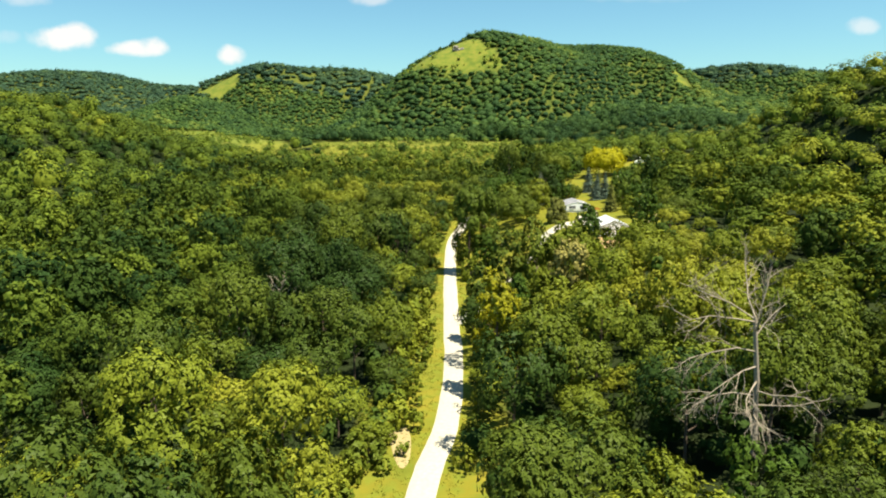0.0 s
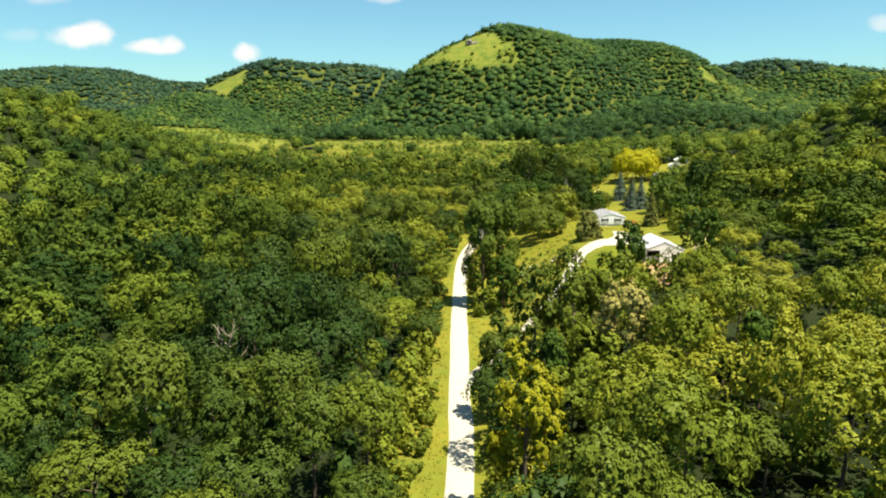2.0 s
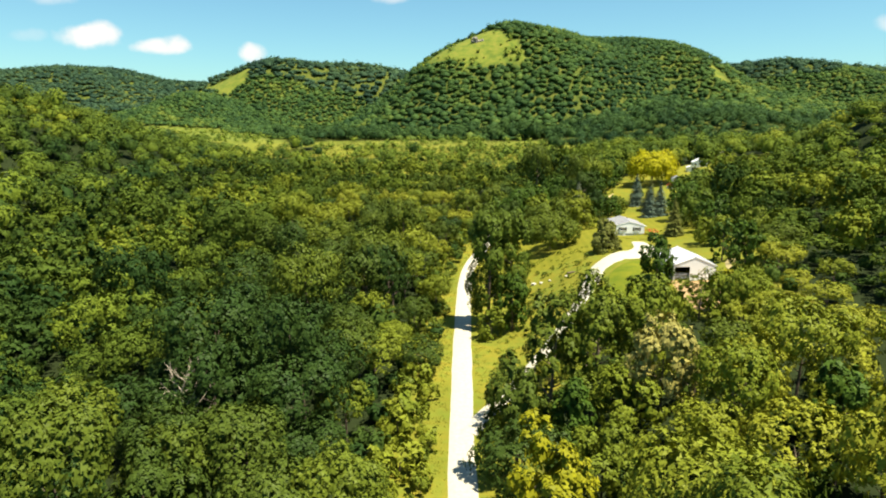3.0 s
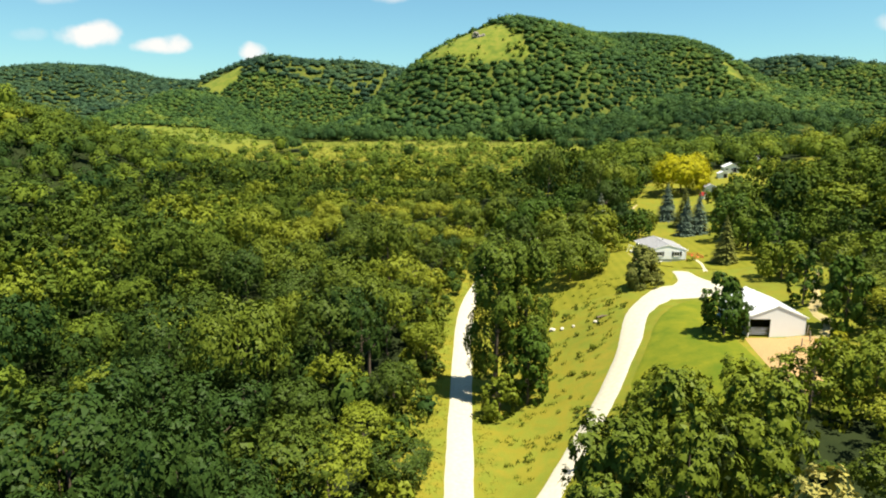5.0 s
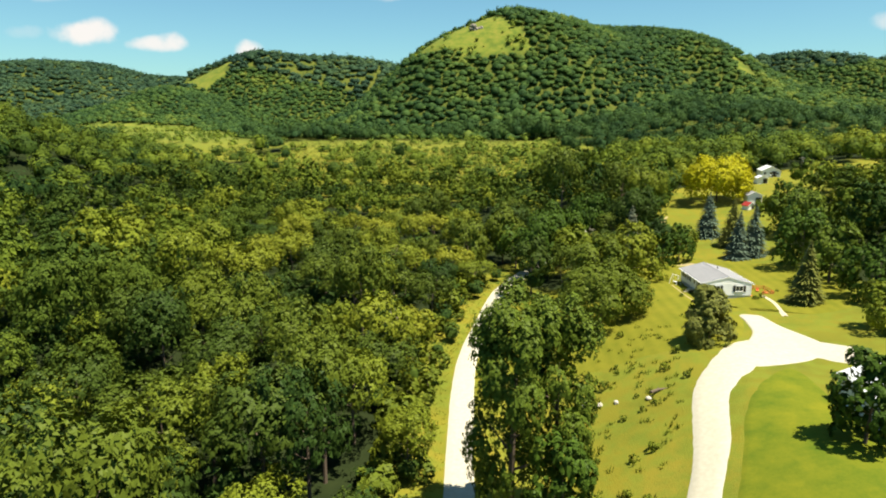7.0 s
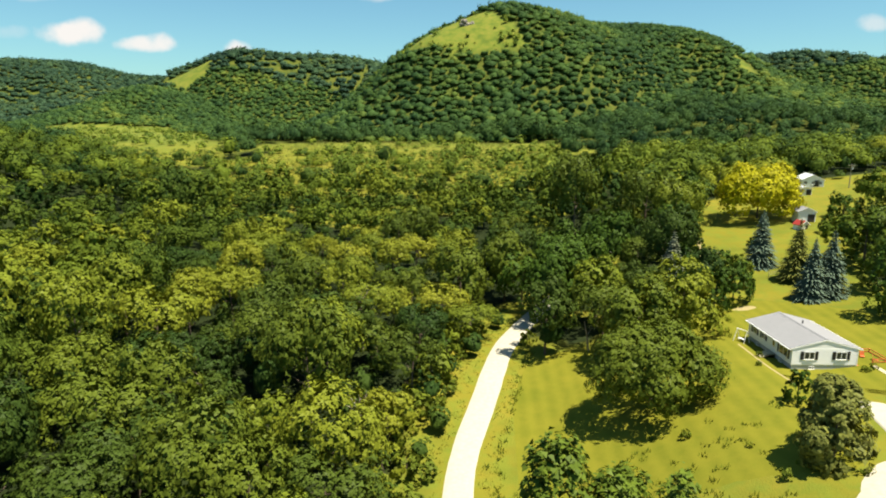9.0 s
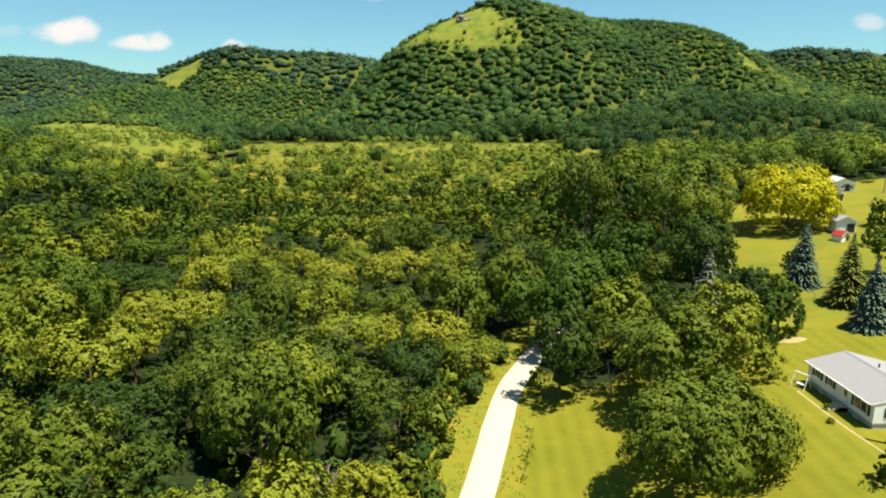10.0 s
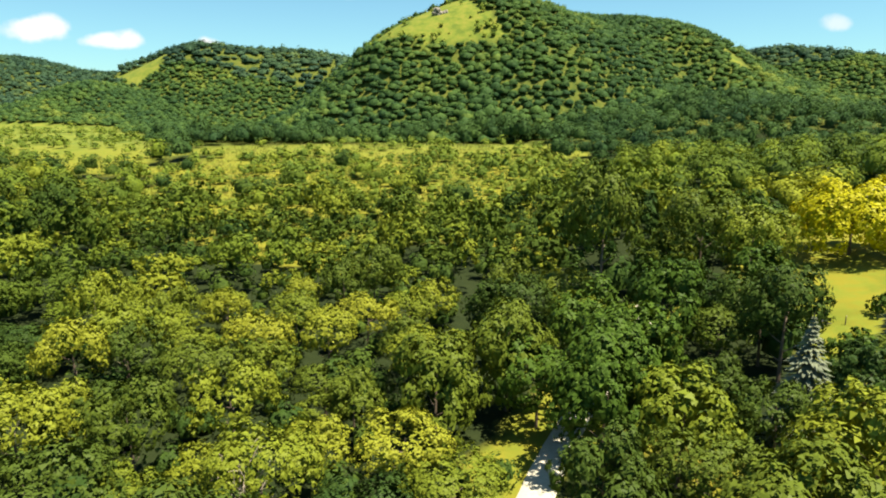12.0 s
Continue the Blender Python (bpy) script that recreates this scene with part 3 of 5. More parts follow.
def swing_frame():
    g = ground_z(49.2, 272.3)
    s = thing("swing_frame", (49.2, 272.3, g), "white A-shaped swing frame standing on the lawn", "swing", turn=25)
    for y in (-1.0, 1.0):
        for x in (-0.75, 0.75):
            part("leg", tube([(x, y, -0.15), (0, y * 0.9, 2.0)], [0.05, 0.05], 6), WHITE, s)
    part("top_bar", tube([(0, -1.05, 2.0), (0, 1.05, 2.0)], [0.06, 0.06], 6), WHITE, s)
    part("seat", box(-0.22, 0.22, -0.6, 0.6, 0.5, 0.55), WHITE, s)
    for y in (-0.55, 0.55):
        part("chain", tube([(0, y, 0.55), (0, y, 2.0)], [0.015, 0.015], 4), BLACK, s)
    return s


swing_frame()

# ---- barn ----
BX, BY, BZ = 55.1, 207.8, 13.6


def barn():
    b = thing("barn", (BX, BY, BZ), "white metal-sided pole barn with a pale roof and an open door", "barn")
    w, l, e, r, t = 4.8, 6.3, 3.1, 5.1, 0.12
    door_r, door_h = -1.0, 2.75
    # side walls take greyer TIN than the white front: shade put into their colour
    part("side_wall", box(-w, -w + t, -l, l, -0.9, e), TIN, b, "white sheet metal wall, its shade put into a blue-grey colour")
    part("side_wall", box(w - t, w, -l, l, -0.9, e), TIN, b)
    part("back_wall", prism([(-w + t, -0.9), (w - t, -0.9), (w - t, e), (0, r - 0.12), (-w + t, e)], "y", l - t, l), SIDING, b)
    part("front_wall", prism([(door_r, -0.6), (w - t, -0.6), (w - t, e), (0, r - 0.12), (-w + t, e), (-w + t, door_h), (door_r, door_h)], "y", -l, -l + t), SIDING, b, "white front wall with gable")
    rib = -w + 0.3
    while rib < w - 0.2:
        top = r - 0.2 - abs(rib) / w * (r - e)
        part("wall_rib", box(rib, rib + 0.03, -l - 0.012, -l, door_h if rib < door_r else -0.6, top), SIDING, b)
        rib += 0.6
    for k in range(20):
        y = -l + 0.3 + k * 0.61
        part("wall_rib", box(-w - 0.03, -w, y, y + 0.05, -0.9, e - 0.1), TIN, b)
    for s in (-1, 1):
        roof = part("roof", prism([(0, r), (s * (w + 0.35), e - 0.05), (s * (w + 0.35), e - 0.13), (0, r - 0.08)], "y", -l - 0.05, l + 0.12), TIN, b, "pale steel roof slope")
        for k in range(21):
            y = -l - 0.04 + k * 0.62
            part("roof_rib", prism([(0, r + 0.035), (s * (w + 0.35), e - 0.015), (s * (w + 0.35), e - 0.05), (0, r)], "y", y, y + 0.06), TIN, roof)
        part("rake_trim", prism([(0, r + 0.03), (s * (w + 0.37), e - 0.02), (s * (w + 0.37), e - 0.22), (0, r - 0.17)], "y", -l - 0.1, -l - 0.055), WHITE, b)
    part("ridge_cap", prism([(-0.22, r - 0.02), (0, r + 0.09), (0.22, r - 0.02)], "y", -l - 0.13, l + 0.13), TIN, b)
    for x in (-w + 0.2, door_r):
        part("door_post", box(x - 0.08, x + 0.08, -l - 0.03, -l + 0.13, -0.5, door_h), WHITE, b)
    gate = part("gate", box(-w + 0.35, -w + 0.4, -l + 0.25, -l + 0.3, -0.3, 1.2), TIN, b, "tubular steel gate across the doorway")
    for z in (0.05, 0.33, 0.61, 0.89, 1.17):
        part("bar", tube([(-w + 0.35, -l + 0.28, z), (door_r - 0.15, -l + 0.28, z)], [0.025, 0.025], 5), TIN, gate)
    return b


barn()


def small_building(name, x, y, wide, deep, eave, top, wall, roof, label, category, turn=0.0, door=True, windows=0):
    b = thing(name, (x, y, ground_z(x, y)), label, category, turn=turn)
    w, l = wide / 2, deep / 2
    part("wall", prism([(-w, -0.8), (w, -0.8), (w, eave), (0, top - 0.1), (-w, eave)], "y", -l, l), wall, b)
    for s in (-1, 1):
        part("roof", prism([(0, top), (s * (w + 0.25), eave - 0.05), (s * (w + 0.25), eave - 0.15), (0, top - 0.12)], "y", -l - 0.25, l + 0.25), roof, b)
        part("rake_board", prism([(0, top + 0.02), (s * (w + 0.27), eave - 0.03), (s * (w + 0.27), eave - 0.2), (0, top - 0.16)], "y", -l - 0.3, -l - 0.255), WHITE, b)
    if door:
        # no opening: a dark slab on the wall paints the shade inside a doorway
        part("door", box(0.2, min(w - 0.2, 1.9), -l - 0.06, -l + 0.02, 0.02, min(2.1, eave - 0.15)), DOORWAY_SHADE, b, "dark panel coloured as the shade of an open doorway")
    for k in range(windows):
        window_on(b, (-w + (k + 0.5) * wide / windows, -l - 0.03, eave * 0.55), 1.0, 1.0, 0, False)
    return b


small_building("shed", 96.9, 343.8, 4.3, 4.2, 2.8, 3.9, SIDING, SHINGLE, "grey-white garden shed with a dark shingle gable roof", "shed", -8)
small_building("play_hut", 92.4, 336.6, 2.4, 2.4, 1.2, 2.3, WHITE, RED, "small white hut with a red roof on the grass", "hut", 20)
small_building("neighbour_house", 123.4, 390.5, 6.6, 9.5, 2.2, 3.9, WHITE, TIN, "white neighbouring house with a pale metal roof", "house", -14, True, 3)
small_building("garage", 114.6, 377.5, 3.6, 4.6, 1.9, 2.8, WHITE, TIN, "white garage with a pale roof beyond the golden tree", "garage", -10)


def utility_pole(x, y, height):
    p = thing("utility_pole", (x, y, ground_z(x, y)), "weathered wooden utility pole with a crossarm", "pole")
    part("post", tube([(0, 0, -0.6), (0, 0, height)], [0.17, 0.12], 8), DEADWOOD, p)
    arm = part("crossarm", box(-1.1, 1.1, -0.06, 0.06, height - 0.7, height - 0.58), DEADWOOD, p)
    for x in (-1.0, -0.4, 0.4, 1.0):
        part("insulator", tube([(x, 0, height - 0.58), (x, 0, height - 0.4)], [0.04, 0.05], 6), WHITE, arm)
    part("transformer", tube([(0.25, -0.2, height - 1.9), (0.25, -0.2, height - 1.1)], [0.2, 0.2], 8), TIN, p)
    return p


utility_pole(129.3, 378.0, 7.9)


def rock_outcrop():
    x, y = 19, 836
    t = thing("rock_outcrop", (x, y, ground_z(x, y)), "weathered pale rock outcrop on the bald hillside", "rock")
    r = np.random.default_rng(3)
    for k in range(5):
        bm = bmesh.new()
        bmesh.ops.create_icosphere(bm, subdivisions=2, radius=1.0)
        for v in bm.verts:
            v.co *= 1 + 0.35 * noise.noise(v.co * 1.7 + Vector((k * 5, 0, 0)))
        bmesh.ops.scale(bm, vec=(2.8 + 1.5 * r.random(), 2.6, 1.8 + 1.3 * r.random()), verts=bm.verts)
        bmesh.ops.translate(bm, vec=(-5 + 2.4 * k + r.normal(), r.normal() - 1, r.normal() * 0.8), verts=bm.verts)
        part("boulder", bm, ROCK, t)
    return t


rock_outcrop()


# ---- trees ----
def ico(level):
    bm = bmesh.new()
    bmesh.ops.create_icosphere(bm, subdivisions=level, radius=1.0)
    v = np.array([p.co[:] for p in bm.verts])
    f = np.array([[p.index for p in face.verts] for face in bm.faces])
    bm.free()
    return v, f


ICO1 = ico(1)


def lobed(rng, wide, half, lobes, egg=0.0, drop=1.0):
    """Centres and radii of the rounded boughs that make up a crown round its own middle."""
    k = np.arange(lobes)
    up = 0.97 - (0.97 + 0.72 * drop) * (k + 0.35) / lobes
    az = k * 2.399963 + rng.normal(0, 0.45, lobes)
    ring = np.sqrt(np.clip(1 - np.abs(up) ** 2.3, 0, 1))
    if egg:
        ring = ring * (1 - egg * np.clip(0.5 + 0.5 * up, 0, 1))
    pull = 0.52 + 0.32 * rng.random(lobes)
    cen = np.column_stack([np.cos(az) * ring, np.sin(az) * ring, up]) * pull[:, None] * np.array([wide, wide, half])
    rad = wide * (0.17 + 0.26 * rng.random(lobes)) * (14 / lobes) ** 0.28 * (1 - 0.45 * egg * np.clip(up, 0, 1))
    return cen, rad


def reach_of(way, cen, rad, least):
    """How far the boughs reach from the middle in each direction, and which bough is outermost."""
    along = way @ cen.T
    room = rad[None] ** 2 - (np.sum(cen ** 2, 1)[None] - along ** 2)
    t = np.where(room > 0, along + np.sqrt(np.maximum(room, 0)), 0.0)
    own = t.argmax(1)
    far = t[np.arange(len(way)), own]
    return np.maximum(far, least), own


def crown(seed, wide, low, top, lobes, leaves, size, egg=0.0, drop=1.0, loose=1.0, depth=0.2):
    """A crown in metres: rounded boughs set all over with tufts of leaf sprays, and larger sprays deeper inside."""
    rng = np.random.default_rng(seed)
    mid, half = (low + top) / 2, (top - low) / 2
    cen, rad = lobed(rng, wide, half, lobes, egg, drop)
    form = np.array([wide, wide, half])
    out = []
    for many, big, share, swell in ((leaves, size, 0.96, 0.085 * wide * loose), (int(leaves * depth), size * 1.5, 0.74, 0.16 * wide)):
        twigs = max(9, many // 6)
        d = rng.normal(size=(twigs * 3, 3))
        d[:, 2] += 0.35
        d /= np.linalg.norm(d, axis=1)[:, None]
        d = d[d[:, 2] > -0.6][:twigs] * form
        d /= np.linalg.norm(d, axis=1)[:, None]
        full = 1 / np.linalg.norm(d / form, axis=1)
        r, own = reach_of(d, cen, rad, full * 0.5)
        proud = rng.random(len(d)) < np.clip((r / full - 0.60) / 0.26, 0.06, 1)
        d, r, own = d[proud], r[proud], own[proud]
        tuft = d * (r * share * (0.92 + 0.14 * rng.random(len(d))))[:, None]
        nose = tuft - cen[own] * 0.8
        nose /= np.linalg.norm(nose, axis=1)[:, None]
        pick = rng.integers(0, len(d), many)
        wider = swell * (0.5 + 0.9 * rng.random(len(d)))
        e = rng.normal(size=(many, 3)) + 0.7 * nose[pick]
        e[:, 2] += 0.25
        e /= np.linalg.norm(e, axis=1)[:, None]
        c = tuft[pick] + e * (wider[pick] * (0.35 + 0.75 * rng.random(many)))[:, None]
        nrm = 0.45 * e + 0.8 * nose[pick] + rng.normal(0, 0.24, (many, 3)) + np.array([0, 0, 0.1])
        nrm /= np.linalg.norm(nrm, axis=1)[:, None]
        a = np.cross(nrm, rng.normal(size=(many, 3)))
        a /= np.linalg.norm(a, axis=1)[:, None]
        b = np.cross(nrm, a)
        s = (big * (0.5 + 0.8 * rng.random(many)))[:, None]
        out.append(np.stack([c + a * s * 0.7, c - a * s * 0.42 + b * s * 0.46, c - a * s * 0.42 - b * s * 0.46], 1).reshape(-1, 3))
    v = np.concatenate(out)
    v[:, 2] = low + (v[:, 2] - v[:, 2].min()) * (top - low) / np.ptp(v[:, 2])
    v[:, :2] *= wide / np.percentile(np.hypot(v[:, 0], v[:, 1]), 96)
    return v, np.arange(len(v)).reshape(-1, 3)


def far_crown(seed, wide, low, top, leaves, size, core=ICO1, clumps=7, solid=0.66):
    """A far tree: a few rounded clumps of leaf sprays over a shaded inner mass."""
    rng = np.random.default_rng(seed)
    mid, half = (low + top) / 2, (top - low) / 2
    cv, cf = core
    lump = np.array([1 + 0.35 * noise.noise(Vector(p) * 1.6 + Vector((seed, 0, 0))) for p in cv])
    body = cv * lump[:, None] * np.array([wide, wide, half]) * solid + np.array([0, 0, mid - 0.12 * half])
    keep = cf[cv[cf].mean(1)[:, 2] > -0.55]
    k = np.arange(clumps)
    up = 0.95 - 1.25 * (k + 0.3) / clumps
    az = k * 2.399963 + rng.normal(0, 0.4, clumps)
    ring = np.sqrt(np.clip(1 - up ** 2, 0, 1))
    out = np.column_stack([np.cos(az) * ring, np.sin(az) * ring, up])
    cen = out * (0.5 + 0.25 * rng.random(clumps))[:, None] * np.array([wide, wide, half]) + np.array([0, 0, mid])
    rad = wide * (0.36 + 0.2 * rng.random(clumps))
    own = rng.integers(0, clumps, leaves)
    d = rng.normal(size=(leaves, 3)) + 0.7 * out[own]
    d[:, 2] += 0.45
    d /= np.linalg.norm(d, axis=1)[:, None]
    c = cen[own] + d * (rad[own] * (0.8 + 0.3 * rng.random(leaves)))[:, None]
    nrm = 0.7 * d + 0.9 * out[own] + rng.normal(0, 0.15, (leaves, 3)) + np.array([0, 0, 0.2])
    nrm /= np.linalg.norm(nrm, axis=1)[:, None]
    a = np.cross(nrm, rng.normal(size=(leaves, 3)))
    a /= np.linalg.norm(a, axis=1)[:, None]
    b = np.cross(nrm, a)
    s = (size * (0.55 + 0.9 * rng.random(leaves)))[:, None]
    lv = np.stack([c + a * s * 0.62, c - a * s * 0.4 + b * s * 0.5, c - a * s * 0.4 - b * s * 0.5], 1).reshape(-1, 3)
    return np.concatenate([body, lv]), np.concatenate([keep, np.arange(leaves * 3).reshape(-1, 3) + len(body)])


def spruce_crown(seed, wide, top, tiers, per, size):
    """A cone of drooping tiers of needle sprays."""
    rng = np.random.default_rng(seed)
    vs = []
    for k in range(tiers):
        u = k / tiers
        z = 0.6 + (top - 0.6) * u
        r = wide * (1 - u) ** 0.8 * (0.85 + 0.3 * rng.random())
        n = max(5, int(per * (1 - 0.75 * u)))
        az = rng.random(n) * 6.283
        for a in az:
            d = np.array([math.cos(a), math.sin(a), 0])
            s = np.array([-d[1], d[0], 0])
            rr = r * (0.75 + 0.4 * rng.random())
            for t0 in (0.15, 0.45, 0.72):
                c0 = d * rr * t0 + np.array([0, 0, z - 0.28 * rr * t0])
                c1 = d * rr * (t0 + 0.38) + np.array([0, 0, z - 0.30 * rr * (t0 + 0.38) + rng.normal(0, 0.06)])
                wd = size * (0.7 + 0.6 * rng.random())
                vs += [c0 + s * wd, c0 - s * wd, c1]
    vs += [np.array([0.15, 0, top - 0.8]), np.array([-0.15, 0.1, top - 0.8]), np.array([0, 0, top + 0.3])]
    v = np.array(vs)
    return v, np.arange(len(v)).reshape(-1, 3)


def trunk_mesh(seed, top, radius, limbs):
    """One mesh: a tapered leaning trunk and limbs that reach into the crown."""
    rng = np.random.default_rng(seed)
    lean = rng.normal(0, 0.03, 2) * top
    line = [(lean[0] * t * t, lean[1] * t * t, -0.6 + (top + 0.6) * t) for t in (0, 0.05, 0.3, 0.6, 1.0)]
    whole = tube(line, [radius * 1.5, radius * 1.05, radius * 0.85, radius * 0.6, radius * 0.2], 7)
    for k in range(limbs):
        t = 0.35 + 0.5 * k / max(1, limbs)
        base = Vector((lean[0] * t * t, lean[1] * t * t, top * t))
        a = k * 2.4 + rng.normal(0, 0.3)
        reach = top * (0.13 + 0.08 * rng.random())
        tip = base + Vector((math.cos(a) * reach, math.sin(a) * reach, reach * 0.7))
        bm = tube([base, base.lerp(tip, 0.5) + Vector((0, 0, -0.05 * reach)), tip], [radius * 0.4, radius * 0.25, radius * 0.06], 5)
        me = bpy.data.meshes.new("limb")
        bm.to_mesh(me)
        bm.free()
        whole.from_mesh(me)
        bpy.data.meshes.remove(me)
    return whole


def make_tree(name, seed, where, wide, low, top, clumps, count, size, material, label, category="tree", group="", egg=0.0, bark=None):
    t = thing(name, where, label, category, group)
    part("trunk", trunk_mesh(seed, top * 0.7, 0.05 + 0.014 * top, 5), bark or BARK, t)
    v, f = crown(seed, wide, low, top, clumps, count, size, egg)
    ob = mesh_object("crown", v, f, material, t)
    ob.color = (0.25 + 0.1 * (seed % 5),) * 3 + (1,)
    return t


def make_spruce(seed, where, wide, top, material, label, group=""):
    t = thing("spruce", where, label, "conifer", group)
    part("trunk", tube([(0, 0, -0.4), (0, 0, top * 0.5), (0, 0, top)], [0.22, 0.14, 0.03], 6), BARK, t)
    v, f = spruce_crown(seed, wide, top, 38, 60, 0.26)
    mesh_object("crown", v, f, material, t).color = (0.5, 0.5, 0.5, 1)
    return t


def scatter(rng, x0, x1, y0, y1, gap, stray=0.36):
    """Jittered rows of places, one for each cell."""
    xs, ys = np.arange(x0, x1, gap), np.arange(y0, y1, gap)
    a, b = np.meshgrid(xs, ys)
    a = a + (np.arange(len(ys)) % 2)[:, None] * gap * 0.5
    p = np.column_stack([a.ravel(), b.ravel()]) + rng.uniform(-stray, stray, (a.size, 2)) * gap
    return p


def wood(name, places, kinds, rng, size, label, heights=(0.72, 1.2), pale=1.0, leaf=None):
    """Many trees joined into one mesh. kinds: (vertices, triangles) of model trees."""
    which = rng.integers(0, len(kinds), len(places))
    zs = land(places[:, 0], places[:, 1])
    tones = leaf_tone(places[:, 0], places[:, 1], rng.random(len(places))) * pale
    vs, fs, ts, n = [], [], [], 0
    for k, (v, f) in enumerate(kinds):
        sel = np.nonzero(which == k)[0]
        if not len(sel):
            continue
        a = rng.random(len(sel)) * 6.283
        g = vigour(places[sel, 0], places[sel, 1])
        s = size * rng.uniform(*heights, len(sel)) * g ** 0.4
        h = s * g ** 0.6 * rng.uniform(0.62, 1.28, len(sel))
        ca, sa = np.cos(a), np.sin(a)
        X = (v[None, :, 0] * ca[:, None] - v[None, :, 1] * sa[:, None]) * s[:, None] + places[sel, 0][:, None]
        Y = (v[None, :, 0] * sa[:, None] + v[None, :, 1] * ca[:, None]) * s[:, None] + places[sel, 1][:, None]
        Z = v[None, :, 2] * h[:, None] + zs[sel][:, None]
        vs.append(np.stack([X, Y, Z], 2).reshape(-1, 3))
        fs.append((f[None] + (np.arange(len(sel)) * len(v))[:, None, None]).reshape(-1, 3) + n)
        ts.append(np.repeat(tones[sel], len(v)))
        n += len(sel) * len(v)
    ob = mesh_object(name, np.concatenate(vs), np.concatenate(fs), leaf or LEAF_WOODS, smooth=True, tone=np.concatenate(ts))
    return tagged(ob, label, "woods", kind="stuff")


rng = np.random.default_rng(7)


def picnic_table(x, y, turn):
    t = thing("picnic_table", (x, y, ground_z(x, y)), "dark weathered picnic table on the far lawn", "table", turn=turn)
    part("tabletop", box(-0.95, 0.95, -0.38, 0.38, 0.72, 0.77), BLACK, t)
    for s in (-1, 1):
        part("bench", box(-0.95, 0.95, s * 0.72 - 0.14, s * 0.72 + 0.14, 0.42, 0.46), BLACK, t)
        part("frame", box(s * 0.7 - 0.04, s * 0.7 + 0.04, -0.8, 0.8, 0.34, 0.42), BLACK, t)
        for q in (-1, 1):
            part("leg", tube([(s * 0.7, q * 0.62, -0.1), (s * 0.7, q * 0.2, 0.72)], [0.045, 0.045], 4), BLACK, t)
    return t


picnic_table(65.4, 323.0, 20)


def boulder(x, y, size, material, label, group, seed):
    """One weathered stone, sunk a little into the ground."""
    b = thing("boulder", (x, y, ground_z(x, y)), label, "rock", group, turn=seed * 47)
    bm = bmesh.new()
    bmesh.ops.create_icosphere(bm, subdivisions=2, radius=1.0)
    for v in bm.verts:
        v.co *= 1 + 0.4 * noise.noise(v.co * 1.5 + Vector((seed * 3.7, 1, 0)))
    bmesh.ops.scale(bm, vec=(size, size * 0.75, size * 0.6), verts=bm.verts)
    bmesh.ops.translate(bm, vec=(0, 0, size * 0.3), verts=bm.verts)
    part("stone", bm, material, b)
    return b


for k, (x, y, size) in enumerate(((21.8, 228.3, 0.75), (23.6, 227.1, 0.55), (25.8, 226.1, 0.45), (29.8, 223.7, 0.5))):
    boulder(x, y, size, PALE_STONE, "pale limestone boulder lying in the rough meadow", "stones in the meadow", k)
for k, (x, y, size) in enumerate(((-8.0, 97.7, 0.6), (-8.9, 95.0, 0.45))):
    boulder(x, y, size, DARK_STONE, "dark mossy boulder on the grassy road verge", "stones by the road", k + 7)


def fallen_log(x, y, long, turn):
    """A broken log with two stubs, lying on the ground."""
    g = thing("fallen_log", (x, y, ground_z(x, y) + 0.2), "weathered brown fallen log lying in the meadow grass", "log", turn=turn)
    part("trunk", tube([(-long / 2, 0, -0.05), (-long * 0.1, 0.12, 0.05), (long / 2, -0.1, 0.1)], [0.24, 0.2, 0.1], 8), BARK, g)
    for u, side in ((-0.1, 1), (0.2, -1)):
        part("stub", tube([(long * u, 0, 0.08), (long * u + 0.35, 0.5 * side, 0.35)], [0.09, 0.04], 6), BARK, g)
    return g


fallen_log(31.6, 224.6, 3.4, 25)


def barnyard_post(x, y, height, lean):
    p = thing("fence_post", (x, y, ground_z(x, y)), "weathered leaning wooden post in the bare barnyard", "post", "posts in the barnyard")
    part("post", tube([(0, 0, -0.3), (lean * 0.5, 0, height * 0.5), (lean, 0.05, height)], [0.11, 0.1, 0.08], 7), DEADWOOD, p)
    part("brace", tube([(lean * 0.4, 0, height * 0.45), (0.9 + lean, 0.25, 0.05)], [0.05, 0.05], 5), DEADWOOD, p)
    return p


for x, y, height, lean in ((59.9, 201.0, 1.9, 0.15), (59.2, 198.6, 1.8, -0.1), (56.8, 196.6, 1.5, 0.1)):
    barnyard_post(x, y, height, lean)


def stump(x, y):
    t = thing("tree_stump", (x, y, ground_z(x, y)), "dark rotten tree stump standing in the bare barnyard", "stump")
    part("trunk", tube([(0, 0, -0.2), (0.02, 0, 0.3), (0.05, 0.02, 0.9)], [0.5, 0.34, 0.28], 9), BARK, t)
    for a in (0.3, 2.2, 4.1):
        part("root", tube([(math.cos(a) * 0.3, math.sin(a) * 0.3, 0.15), (math.cos(a) * 0.8, math.sin(a) * 0.8, -0.08)], [0.13, 0.04], 6), BARK, t)
    return t


stump(54.6, 194.2)


def lawn_post(x, y, height):
    p = thing("fence_post", (x, y, ground_z(x, y)), "dark weathered wooden post standing on the far lawn", "post", "posts on the far lawn")
    part("post", tube([(0, 0, -0.3), (0.02, 0, height * 0.6), (0.03, 0.02, height)], [0.09, 0.085, 0.07], 7), BARK, p)
    part("cap", tube([(0.03, 0.02, height - 0.02), (0.03, 0.02, height + 0.06)], [0.1, 0.05], 7), DEADWOOD, p)
    return p


for x, y, height in ((68.4, 322.2, 1.4), (60.2, 319.4, 1.3), (61.4, 320.6, 1.2)):
    lawn_post(x, y, height)


